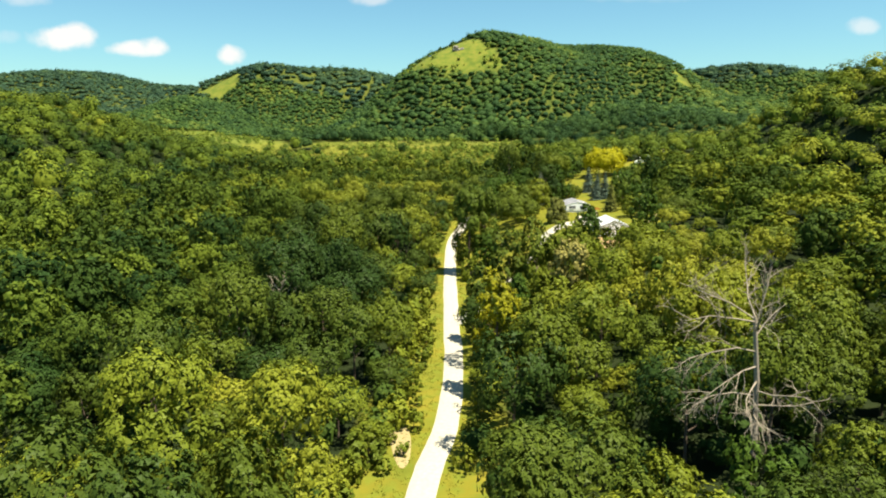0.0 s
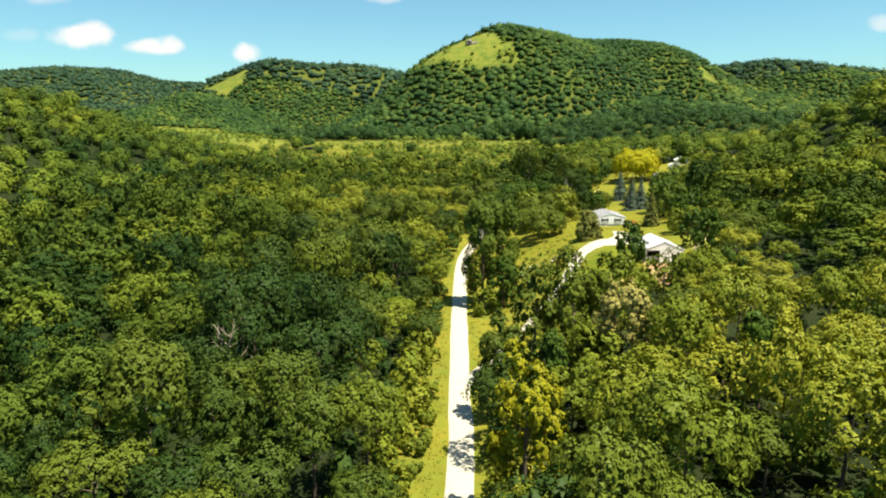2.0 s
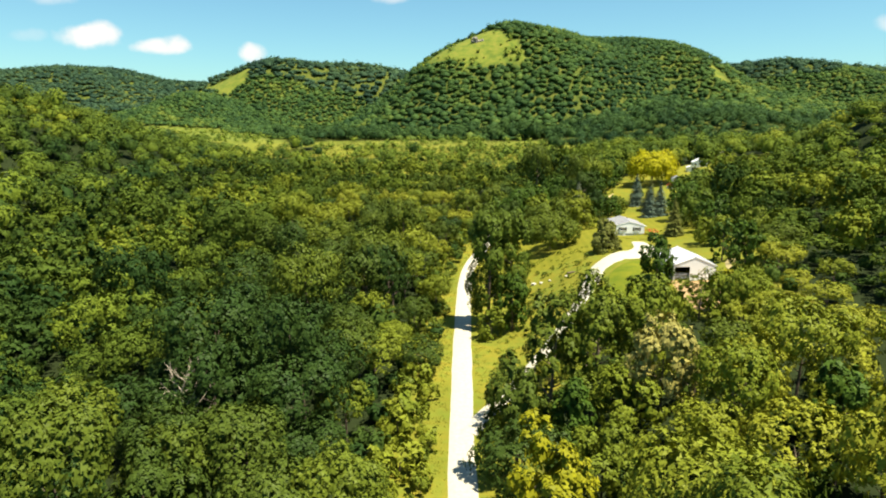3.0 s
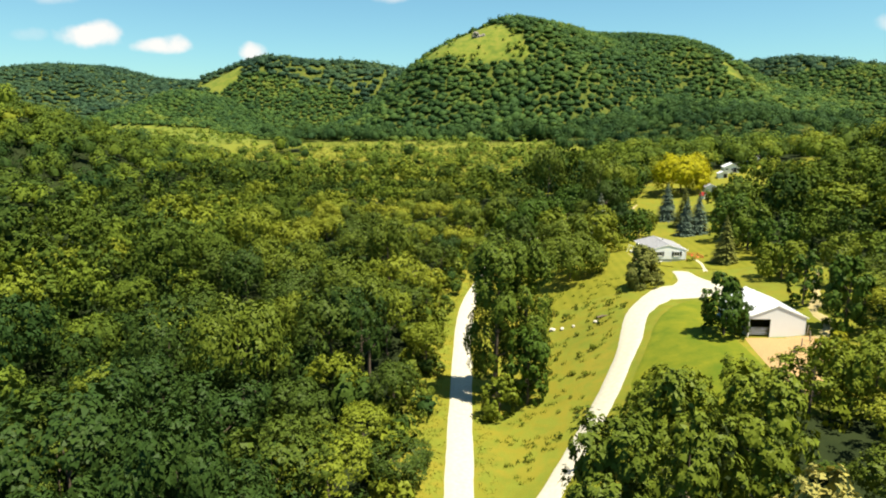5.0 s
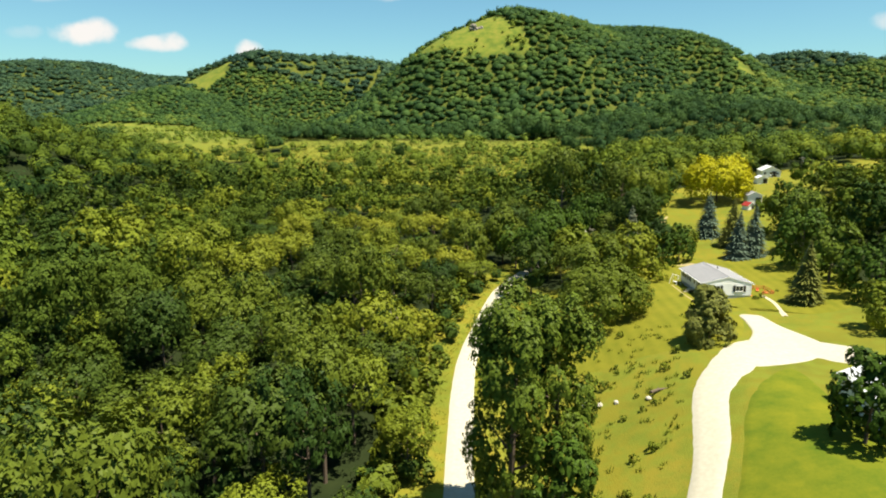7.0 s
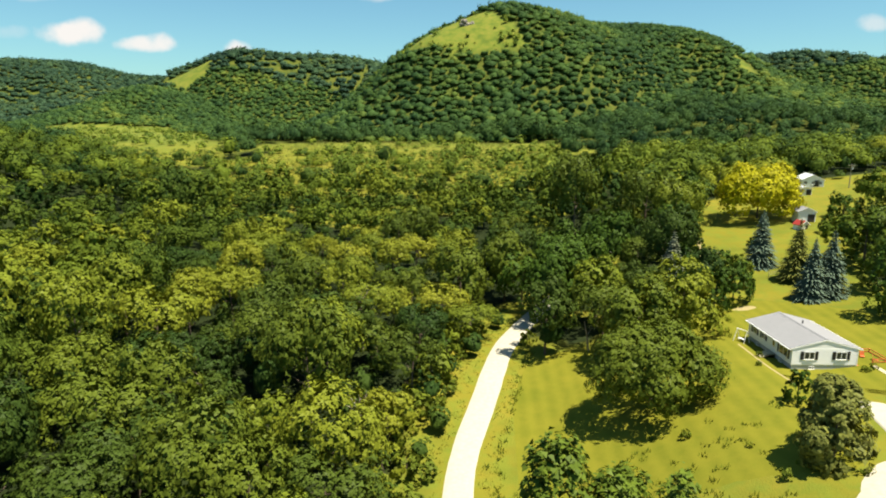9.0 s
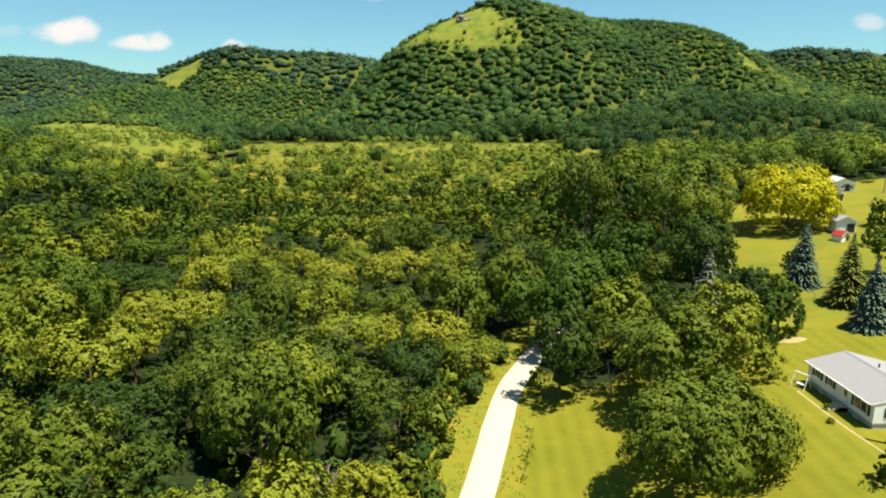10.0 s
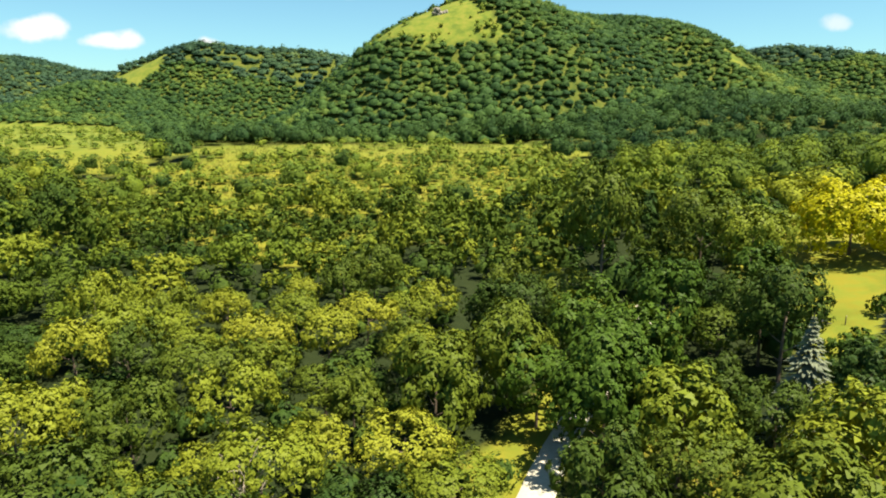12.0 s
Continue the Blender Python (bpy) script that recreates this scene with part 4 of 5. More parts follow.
def rail_fence(points):
    """Weathered posts with two rails between each pair."""
    f = thing("rail_fence", (*points[0], ground_z(*points[0])), "short weathered wooden rail fence by the spruces", "fence")
    base = Vector((*points[0], ground_z(*points[0])))
    feet = [Vector((x, y, ground_z(x, y))) - base for x, y in points]
    for a in feet:
        part("post", tube([a + Vector((0, 0, -0.3)), a + Vector((0, 0, 1.25))], [0.07, 0.065], 6), DEADWOOD, f)
    for a, b in zip(feet, feet[1:]):
        for z in (0.55, 1.05):
            part("rail", tube([a + Vector((0, 0.06, z)), (a + b) / 2 + Vector((0, 0.06, z - 0.04)), b + Vector((0, 0.06, z))], [0.045, 0.05, 0.045], 5), DEADWOOD, f)
    return f


rail_fence([(70.0, 306.4), (72.4, 306.3), (74.8, 306.3), (77.2, 306.2), (79.6, 306.0)])
# ---- single trees that stand out ----
TALL = "tall dark green roadside tree with dense drooping foliage"
SPECIAL = (
    # name, seed, x, y, half width, crown base, top, clumps, leaves, spray, material, label
    ("tree", 1, 8.5, 205.5, 5.6, 1.5, 30.8, 26, 21000, 0.31, LEAF_TALL, TALL),
    ("tree", 2, 13.8, 206.8, 5.4, 3.5, 28.0, 24, 20000, 0.31, LEAF_TALL, TALL),
    ("tree", 39, 13.8, 200.3, 3.9, 0.5, 14.0, 24, 4500, 0.45, LEAF_DARK, "dark green tree below taller roadside trees"),
    ("tree", 3, 29.8, 256.0, 8.8, 1.4, 12.8, 15, 13000, 0.45, LEAF, "broad spreading green tree shading the lawn by the house"),
    ("tree", 19, 41.0, 277.5, 7.6, 0.8, 14.0, 30, 6500, 0.48, LEAF, "light olive-green rounded tree at the lawn's edge"),
    ("tree", 40, 4.5, 303.0, 6.4, 1.5, 15.0, 26, 4800, 0.48, LEAF, "broad green tree spreading over the road"),
    ("tree", 41, 22.8, 294.5, 6.0, 4.0, 15.0, 26, 4800, 0.48, LEAF_DARK, "dark green tree spreading over the road"),
    ("tree", 47, 25.5, 300.0, 6.4, 4.0, 16.0, 26, 4500, 0.48, LEAF_DARK, "dark green tree spreading over the road"),
    ("tree", 42, 14.5, 311.0, 6.4, 3.0, 16.0, 26, 4500, 0.48, LEAF, "broad green tree spreading over the road"),
    ("tree", 54, 31.0, 312.0, 7.6, 2.4, 14.5, 24, 5000, 0.48, LEAF_DARK, "dark green tree spreading over the road"),
    ("tree", 53, 17.8, 306.5, 6.0, 2.6, 12.5, 22, 4500, 0.48, LEAF_DARK, "dark green tree spreading over the road"),
    ("tree", 43, 29.0, 306.0, 6.5, 3.0, 16.5, 26, 4500, 0.48, LEAF_DARK, "dark green tree spreading over the road"),
    ("tree", 44, 27.5, 322.0, 7.0, 3.0, 16.5, 26, 4200, 0.5, LEAF_DARK, "dark green tree spreading over the road"),
    ("tree", 45, 40.0, 320.0, 7.0, 3.0, 17.0, 26, 4200, 0.5, LEAF_DARK, "dark green tree spreading over the road"),
    ("tree", 29, 30.0, 290.5, 5.8, 3.6, 14.0, 26, 4500, 0.48, LEAF, "green tree leaning over the bend of the road"),
    ("tree", 20, 32.5, 273.0, 7.2, 1.0, 14.0, 28, 5800, 0.48, LEAF, "broad green tree between lawn and woods"),
    ("tree", 4, 43.1, 236.9, 4.8, 0.1, 9.4, 40, 9500, 0.32, LEAF_OLIVE, "dense olive-green cedar beside the gravel driveway"),
    ("tree", 5, 46.8, 202.4, 4.2, 0.2, 10.8, 28, 5500, 0.42, LEAF_DARK, "round dark green tree at the barn corner"),
    ("tree", 6, 72.5, 236.0, 5.6, 0.5, 9.0, 20, 5600, 0.45, LEAF, "light green round tree on the grass behind the barn"),
    ("tree", 7, 67.4, 217.0, 3.2, 0.4, 11.0, 22, 2600, 0.42, LEAF_DARK, "narrow dark green tree behind the barn"),
    ("tree", 8, 66.5, 202.0, 4.3, 0.4, 13.0, 24, 4200, 0.45, LEAF_DARK, "dark green tree beside the bare barnyard"),
    ("tree", 69, 33.0, 60.5, 4.6, 0.5, 11.5, 20, 3200, 0.42, LEAF_DARK, "dark green tree at the foot of a dead tree"),
    ("tree", 31, 55.6, 186.0, 3.0, 0.1, 6.5, 18, 2400, 0.42, LEAF_YELLOW, "yellow-green young tree on the bare barnyard"),
    ("tree", 32, 60.0, 183.0, 3.4, 0.1, 7.5, 18, 2600, 0.42, LEAF, "light green young tree on the bare barnyard"),
    ("tree", 33, 28.2, 179.4, 4.4, 0.3, 8.0, 18, 2600, 0.42, LEAF, "light green young tree at the foot of the meadow"),
    ("tree", 34, 31.0, 178.0, 5.8, 0.3, 8.6, 20, 2800, 0.42, LEAF, "light green young tree below the lawn"),
    ("tree", 35, 38.5, 174.0, 6.0, 0.3, 8.8, 20, 2800, 0.42, LEAF, "light green young tree below the lawn"),
    ("tree", 46, 53.5, 173.5, 6.0, 0.3, 11.0, 20, 2800, 0.42, LEAF, "light green young tree below the barnyard"),
    ("tree", 36, 46.5, 174.5, 6.2, 0.3, 10.6, 20, 2800, 0.42, LEAF, "light green young tree below the barnyard"),
    ("tree", 37, 52.5, 179.5, 4.2, 0.2, 7.5, 18, 2400, 0.42, LEAF, "light green young tree on the barnyard edge"),
    ("tree", 52, 20.8, 174.6, 3.0, 0.3, 6.5, 16, 2000, 0.42, LEAF, "light green young tree at the foot of the meadow"),
    ("tree", 9, 89.0, 353.0, 12.0, 1.0, 16.2, 34, 12500, 0.6, LEAF_GOLD, "large round golden-yellow tree on the far lawn"),
    ("tree", 10, 9.6, 109.0, 4.8, 1.5, 24.0, 34, 6500, 0.42, LEAF_YELLOW, "tall vine-hung tree with yellowing leaves at the road"),
    ("tree", 25, 9.6, 138.0, 4.6, 1.5, 19.0, 20, 4500, 0.44, LEAF, "green tree at the lower edge of the meadow"),
    ("tree", 26, 15.0, 146.5, 5.4, 1.5, 24.5, 24, 5400, 0.44, LEAF, "green tree at the lower edge of the meadow"),
    ("tree", 27, 22.5, 150.5, 5.4, 1.5, 24.0, 24, 5400, 0.44, LEAF, "green tree at the lower edge of the meadow"),
    ("tree", 28, 31.0, 154.0, 5.2, 1.5, 19.5, 22, 4800, 0.44, LEAF, "green tree at the lower edge of the meadow"),
    ("tree", 11, 28.6, 139.0, 4.8, 6.0, 19.5, 24, 4200, 0.45, LEAF_TAN, "tree with dry tan foliage among green woods"),
    ("tree", 61, 79.0, 252.0, 6.2, 0.8, 13.0, 22, 4200, 0.48, LEAF_DARK, "dark green tree at the edge of the yard's lawn"),
    ("tree", 62, 77.4, 264.5, 6.0, 0.6, 13.6, 22, 4200, 0.48, LEAF_TALL, "green tree at the edge of the yard's lawn"),
    ("tree", 63, 78.6, 277.5, 6.4, 0.8, 14.5, 22, 4200, 0.48, LEAF_DARK, "dark green tree at the edge of the yard's lawn"),
    ("tree", 64, 85.5, 291.0, 6.4, 0.8, 15.0, 22, 4000, 0.5, LEAF_TALL, "green tree at the edge of the yard's lawn"),
    ("tree", 65, 89.0, 305.5, 6.0, 0.8, 14.0, 22, 3600, 0.5, LEAF_TALL, "green tree at the edge of the yard's lawn"),
    ("tree", 66, 57.0, 327.0, 5.6, 0.8, 14.0, 22, 3800, 0.5, LEAF_DARK, "dark green tree at the woods' edge by the far lawn"),
    ("tree", 67, 63.0, 341.0, 6.0, 0.8, 15.5, 22, 3800, 0.5, LEAF_TALL, "green tree at the woods' edge by the far lawn"),
    ("tree", 68, 69.0, 356.0, 6.2, 0.8, 15.5, 22, 3800, 0.5, LEAF_DARK, "dark green tree at the woods' edge by the far lawn"),
    ("tree", 48, 107.5, 344.0, 4.6, 0.2, 7.0, 18, 2200, 0.45, LEAF_DARK, "low dark green tree at the edge of the far lawn"),
    ("tree", 49, 97.0, 330.0, 3.6, 0.1, 4.6, 16, 1600, 0.45, LEAF_DARK, "low dark green tree at the edge of the far lawn"),
    ("tree", 50, 113.0, 340.0, 5.0, 0.3, 9.0, 18, 2400, 0.45, LEAF, "green tree at the edge of the far lawn"),
    ("tree", 21, 75.0, 323.8, 2.3, 0.3, 4.2, 12, 1100, 0.42, LEAF_DARK, "small round dark tree on the far lawn"),
    ("tree", 12, 15.5, 133.5, 3.6, 1.5, 16.5, 22, 3600, 0.45, LEAF_DARK, "dark green tree beside the meadow"),
    ("tree", 13, 46.0, 128.0, 4.0, 1.5, 15.5, 26, 3000, 0.5, LEAF_DARK, "dark blue-green tree rising over lighter woods"),
    ("tree", 14, 8.8, 197.0, 3.2, 0.2, 8.0, 18, 2600, 0.42, LEAF, "low green tree at the roadside"),
    ("tree", 15, 51.5, 299.0, 3.8, 0.4, 8.0, 16, 1600, 0.42, LEAF, "low green tree behind the house lawn"),
    ("tree", 16, 48.0, 288.5, 3.6, 0.2, 7.5, 14, 1400, 0.42, LEAF, "low spreading green tree at the edge of the lawn"),
    ("tree", 17, 46.0, 249.6, 1.9, 0.1, 4.5, 14, 1200, 0.3, LEAF_DARK, "young dark green tree on the lawn below the house"),
    ("tree", 22, 57.2, 294.0, 4.0, 0.1, 8.5, 20, 2600, 0.42, LEAF_DARK, "low dark green tree behind the house"),
    ("tree", 30, 51.5, 289.0, 3.6, 0.2, 8.5, 18, 2200, 0.42, LEAF_DARK, "low dark green tree behind the house"),
    ("tree", 23, 60.5, 303.0, 4.2, 0.3, 7.2, 18, 2400, 0.45, LEAF, "green tree between the spruces and the woods"),
    ("tree", 51, 64.0, 309.5, 3.4, 0.3, 4.8, 18, 2200, 0.45, LEAF, "green tree behind the house and spruces"),
    ("tree", 24, 59.6, 308.0, 4.4, 0.3, 6.6, 18, 2200, 0.45, LEAF_DARK, "dark green tree at the foot of the spruces"),
    ("tree", 18, 58.6, 320.0, 3.6, 0.5, 9.0, 18, 1800, 0.45, LEAF_DARK, "dark green tree at the edge of the far lawn"),
)
for name, seed, x, y, wide, low, top, clumps, count, size, material, label in SPECIAL:
    low = low - 0.16 * (top - low) if low < 1 else low
    grown = make_tree(name, 300 + seed, (x, y, ground_z(x, y)), wide, low, top, clumps, int(count * 0.8), size, material, label, egg=0.6 if material is LEAF_OLIVE else 0.0)
    if label.startswith(("light", "broad")):
        fresh = 0.8 if "olive" in label else 0.64 if label.startswith("light") else 0.42
        for o in grown.children:
            o.color = (fresh, fresh, fresh, 1)
SPRUCES = ((70.6, 291.6, 3.3, 11.8, LEAF_BLUE), (74.4, 292.3, 3.5, 12.8, LEAF_BLUE), (67.2, 254.0, 3.2, 12.0, LEAF_OLIVE), (71.6, 314.0, 3.8, 12.5, LEAF_BLUE),
           (73.8, 303.0, 4.0, 12.8, LEAF_OLIVE), (45.0, 294.0, 4.2, 15.2, LEAF_GREY), (59.0, 326.0, 2.4, 9.5, LEAF_BLUE))
for k, (x, y, wide, top, material) in enumerate(SPRUCES):
    make_spruce(500 + k, (x, y, ground_z(x, y)), wide, top, material,
                "blue-green spruce on the lawn behind the house" if material is LEAF_BLUE else "tall grey-green spruce among broadleaf trees" if material is LEAF_GREY else "sparse olive-green conifer on the lawn", "spruces round the house")


def dead_tree(x, y, height):
    """A bare tree: a thick trunk, a fan of upright limbs and long drooping lower limbs, each forking into twigs."""
    t = thing("dead_tree", (x, y, ground_z(x, y)), "tall bare dead tree with bleached spreading branches", "tree")
    r = np.random.default_rng(21)
    part("trunk", tube([(0, 0, -0.5), (0.3, 0, height * 0.25), (0.0, 0.1, height * 0.5), (-0.9, 0.2, height * 0.76)], [0.5, 0.4, 0.3, 0.2], 9), DEADWOOD, t)

    def grow(base, way, length, radius, depth, parent, sag):
        """One crooked limb and its forks, in three bends that rise or sag."""
        pts, d = [base], way.copy()
        for k in range(3):
            d = (d + Vector(r.normal(0, 0.16, 3)) + Vector((0, 0, -sag * 0.16))).normalized()
            pts.append(pts[-1] + d * length / 3)
        limb = part("limb" if depth == 0 else "branch", tube(pts, [radius, radius * 0.78, radius * 0.55, radius * 0.25], 5 if depth < 2 else 3), DEADWOOD, parent)
        if depth == 3:
            return
        for k in range((6, 4, 2)[depth]):
            u = 0.25 + 0.72 * (k + 0.7 * r.random()) / (6, 4, 2)[depth]
            n = min(2, int(u * 3))
            start = pts[n].lerp(pts[n + 1], u * 3 - n)
            side = (Vector(r.normal(0, 0.62, 3)) + d * 0.9 + Vector((0, 0, 0.25 - 0.3 * sag))).normalized()
            grow(start, side, length * (0.36 + 0.2 * r.random()), max(0.018, radius * 0.5), depth + 1, limb if depth == 0 else parent, sag)

    # share of the height, compass angle, rise, length, sag
    for u, turn, rise, long, sag in ((0.76, 100, 1.9, 7.5, -0.2), (0.75, 165, 1.0, 9.0, 0.1), (0.74, 195, 0.65, 8.5, 0.3), (0.72, 60, 2.2, 7.0, -0.2), (0.70, 250, 1.3, 6.0, 0.1), (0.68, 20, 1.5, 5.5, 0.0),
                                     (0.62, 185, 0.35, 8.5, 0.9), (0.56, 205, 0.30, 8.0, 1.2), (0.50, 230, 0.1, 6.5, 1.0), (0.44, 190, 0.25, 7.5, 1.1), (0.40, 340, 0.3, 6.0, 0.6), (0.46, 300, 0.2, 5.5, 0.8), (0.36, 240, 0.1, 6.0, 1.0)):
        lean = -0.9 * max(0.0, (u - 0.5) / 0.26) if u > 0.5 else 0.0
        grow(Vector((lean, 0.1, height * u)), Vector((math.cos(radians(turn)), math.sin(radians(turn)), rise)).normalized(), long, 0.10, 0, t, sag)
    return t


dead_tree(35.4, 67.5, 29.0)


def bare_snag(x, y, height, seed):
    """A smaller bare tree: a crooked trunk and a dozen forked limbs."""
    t = thing("dead_tree", (x, y, ground_z(x, y)), "smaller bare grey dead tree among green woods", "tree")
    r = np.random.default_rng(seed)
    line = [Vector((0, 0, -0.4)), Vector((r.normal(0, 0.3), r.normal(0, 0.3), height * 0.4)), Vector((r.normal(0, 0.5), r.normal(0, 0.5), height * 0.75)), Vector((r.normal(0, 0.7), r.normal(0, 0.7), height))]
    part("trunk", tube(line, [0.28, 0.2, 0.12, 0.04], 7), DEADWOOD, t)
    for k in range(14):
        u = 0.42 + 0.55 * k / 14
        n = 1 if u < 0.72 else 2
        base = line[1].lerp(line[2], min(1, (u - 0.4) / 0.35)) if n == 1 else line[2].lerp(line[3], (u - 0.75) / 0.25 if u > 0.75 else 0)
        a = k * 2.4 + r.normal(0, 0.3)
        way = Vector((math.cos(a), math.sin(a), 0.55 + 0.5 * r.random())).normalized()
        long = height * (0.36 - 0.2 * (u - 0.4)) * r.uniform(0.7, 1.1)
        mid, end = base + way * long * 0.5 + Vector((0, 0, -0.15)), base + way * long + Vector((0, 0, long * 0.15))
        limb = part("limb", tube([base, mid, end], [0.09, 0.06, 0.025], 5), DEADWOOD, t)
        for q in range(4):
            start = mid.lerp(end, q / 4) if q else base.lerp(mid, 0.7)
            side = (way + Vector(r.normal(0, 0.6, 3))).normalized()
            part("branch", tube([start, start + side * long * 0.2 + Vector((0, 0, 0.1)), start + side * long * 0.42], [0.04, 0.03, 0.015], 3), DEADWOOD, limb)
    return t


for k, (x, y, height) in enumerate(((-13.2, 283.0, 10.5), (-37.0, 141.0, 14.5), (-9.5, 252.0, 8.5))):
    bare_snag(x, y, height, 80 + k)
snag = thing("fallen_tree", (26.4, 279.3, ground_z(26.4, 279.3)), "thin pale leaning dead tree at the lawn's edge", "tree")
part("trunk", tube([(0, 0, -0.3), (-0.35, 0.2, 2.4), (-0.9, 0.3, 5.2)], [0.16, 0.13, 0.06], 7), DEADWOOD, snag)
part("branch", tube([(-0.4, 0.2, 2.7), (0.3, 0.5, 3.6), (0.6, 0.4, 4.4)], [0.06, 0.045, 0.02], 5), DEADWOOD, snag)


# stands of trees that differ from the rest: middle, radius, height and lightness beside the usual
STANDS = (
    (-32, 162, 16, 1.5, -0.06), (-26, 194, 13, 1.4, -0.03), (-40, 178, 12, 1.0, -0.12), (-52, 148, 16, 1.1, -0.25), (-55, 197, 16, 1.1, -0.18), (18, 88, 10, 1.0, -0.25), (-42, 252, 15, 1.0, -0.2), (-32, 128, 14, 1.25, -0.14), (-14, 128, 9, 0.72, 0.22), (-13, 188, 10, 0.9, 0.3),
    (-26, 60, 16, 1.3, -0.04), (22, 62, 12, 1.05, -0.15), (40, 84, 13, 1.0, -0.15), (38, 106, 13, 1.1, 0.05), (10, 48, 9, 1.4, -0.1), (-56, 292, 11, 1.15, 0.28),
    (-31, 338, 12, 1.0, 0.25), (4, 298, 9, 0.85, 0.34), (40, 338, 18, 1.22, -0.3), (64, 356, 15, 1.25, -0.36), (78, 238, 16, 0.95, -0.22), (86, 275, 15, 1.05, -0.22), (-28, 268, 15, 1.05, -0.18), (-10, 256, 10, 1.0, 0.22),
)


def vigour(x, y):
    """How tall the woods grow here, as a share of a full-grown tree."""
    v = np.ones(np.shape(x))
    v = v * (1 - 0.14 * step(8, 16, x) * step(108, 122, y) * (1 - step(195, 215, y)))
    v = v * (1 - 0.45 * step(6, 12, x) * step(150, 160, y) * (1 - step(180, 200, y)) * (1 - step(70, 95, x)))
    v = v * (1 + 0.3 * step(8, 14, x) * (1 - step(40, 55, x)) * step(122, 134, y) * (1 - step(149, 155, y)))
    v = v * (1 - 0.24 * (1 - step(0, 20, x)) * step(275, 300, y))
    v = v * (1 - 0.24 * step(62, 80, x) * step(190, 210, y))
    v = v * (1 - 0.5 * np.exp(-((x - 38) ** 2 + (y - 58) ** 2) / 90))
    v = v * (1 - 0.42 * np.exp(-(((x - road_x(np.clip(y, 0, 320)) + 7.5) / 5) ** 2)))
    for sx, sy, r, tall, _ in STANDS:
        v = v * (1 + (tall - 1) * np.exp(-(((x - sx) ** 2 + (y - sy) ** 2) / r ** 2) ** 1.5))
    return v


def leaf_tone(x, y, chance):
    """Lightness of a tree's leaves from 0 to 1: chance, stands of one kind, lighter young growth on the house side, and
    shade put into the tone round the dead tree.
    """
    coarse = np.sin(x * 0.017 + 2.1 * np.sin(y * 0.013 + 0.5)) * np.sin(y * 0.021 + 1.4 * np.sin(x * 0.015))
    stand = 1.15 * coarse * step(500, 700, y) + np.sin(x * 0.06 + 1.7 * np.sin(y * 0.037)) * np.sin(y * 0.052 + 1.3 * np.sin(x * 0.041) + 0.8)
    t = 0.84 * chance + 0.05 + 0.20 * stand + step(480, 640, y) * (0.12 - 0.26 * chance) + 0.12 * step(285, 320, y) * (1 - step(440, 520, y)) * (1 - step(0, 18, x))
    t = t + 0.22 * step(14, 34, x) * step(100, 128, y) * (1 - step(380, 420, y)) + 0.10 * step(6, 14, x) * step(105, 120, y) * (1 - step(185, 200, y))
    t = t - (0.20 * step(82, 96, y) - 0.10 * step(140, 150, y)) * (1 - step(-26, -10, x)) * (1 - step(200, 225, y)) + 0.12 * (1 - step(70, 90, y))
    t = t - 0.28 * step(14, 22, x) * (1 - step(64, 84, x)) * step(274, 284, y) * (1 - step(345, 370, y))
    # the 0.45 term paints the dark hollow by the dead tree into leaf tone
    t = t - 0.05 * (1 - step(-140, -60, x)) * (1 - step(420, 520, y)) - 0.45 * step(22, 32, x) * (1 - step(62, 88, y))
    t = t - 0.1 * (1 - step(-44, -18, x)) * step(-84, -60, x) * (1 - step(290, 320, y)) - 0.1 * (1 - step(-110, -85, x)) * step(250, 300, y) * (1 - step(480, 560, y))
    for sx, sy, r, _, pale in STANDS:
        t = t + pale * np.exp(-(((x - sx) ** 2 + (y - sy) ** 2) / r ** 2) ** 1.5)
    return np.clip(t, 0, 1)


MODELS = ((6.1, 6.0, 15.2, 14), (7.0, 6.8, 16.0, 16), (5.2, 4.4, 12.6, 12), (7.4, 6.6, 15.2, 18), (5.8, 7.4, 17.4, 14))
taken = np.array([(p[2], p[3], p[4]) for p in SPECIAL] + [(p[0], p[1], p[2]) for p in SPRUCES] + [(34.0, 66.0, 6.5)])


def woodland(p, margin=1.5):
    """The places that lie in the woods and clear of the trees that stand out."""
    ok = ~open_land(p[:, 0], p[:, 1])
    for x, y, r in taken:
        ok &= (p[:, 0] - x) ** 2 + (p[:, 1] - y) ** 2 > (r * 0.75 + margin) ** 2
    return p[ok]


spots = woodland(scatter(rng, -52, 84, 26, 351, 9.9))
reach = np.abs(spots[:, 0] - road_x(np.clip(spots[:, 1], 0, 300)))
order = np.argsort(reach + np.where(spots[:, 0] > 40, 30, 0))
single, rest = spots[order[:300]], spots[order[300:]]
masters = []
for k, (x, y) in enumerate(single):
    wide, low, top, clumps = MODELS[k % 5]
    z = ground_z(x, y)
    if k < 5:
        masters.append(make_tree("tree", 100 + k, (x, y, z), wide, low, top, clumps, 3300, 0.40, LEAF, "green broadleaf tree of the roadside woods", "tree", "trees of the roadside woods"))
    s = rng.uniform(0.58, 1.2) * float(vigour(x, y))
    m = pose(x, y, z, 0, 0, rng.uniform(0, 360)) @ Matrix.Diagonal((0.97 * s ** 0.5, 0.97 * s ** 0.5, s * rng.uniform(0.8, 1.2), 1))
    if k < 5:
        masters[k].matrix_world = m
    else:
        c = copy_thing(masters[k % 5], Matrix.Identity(4))
        c.matrix_basis = m
    shade = float(leaf_tone(x, y, rng.random()))
    for o in (masters[k] if k < 5 else c).children:
        o.color = (shade, shade, shade, 1)

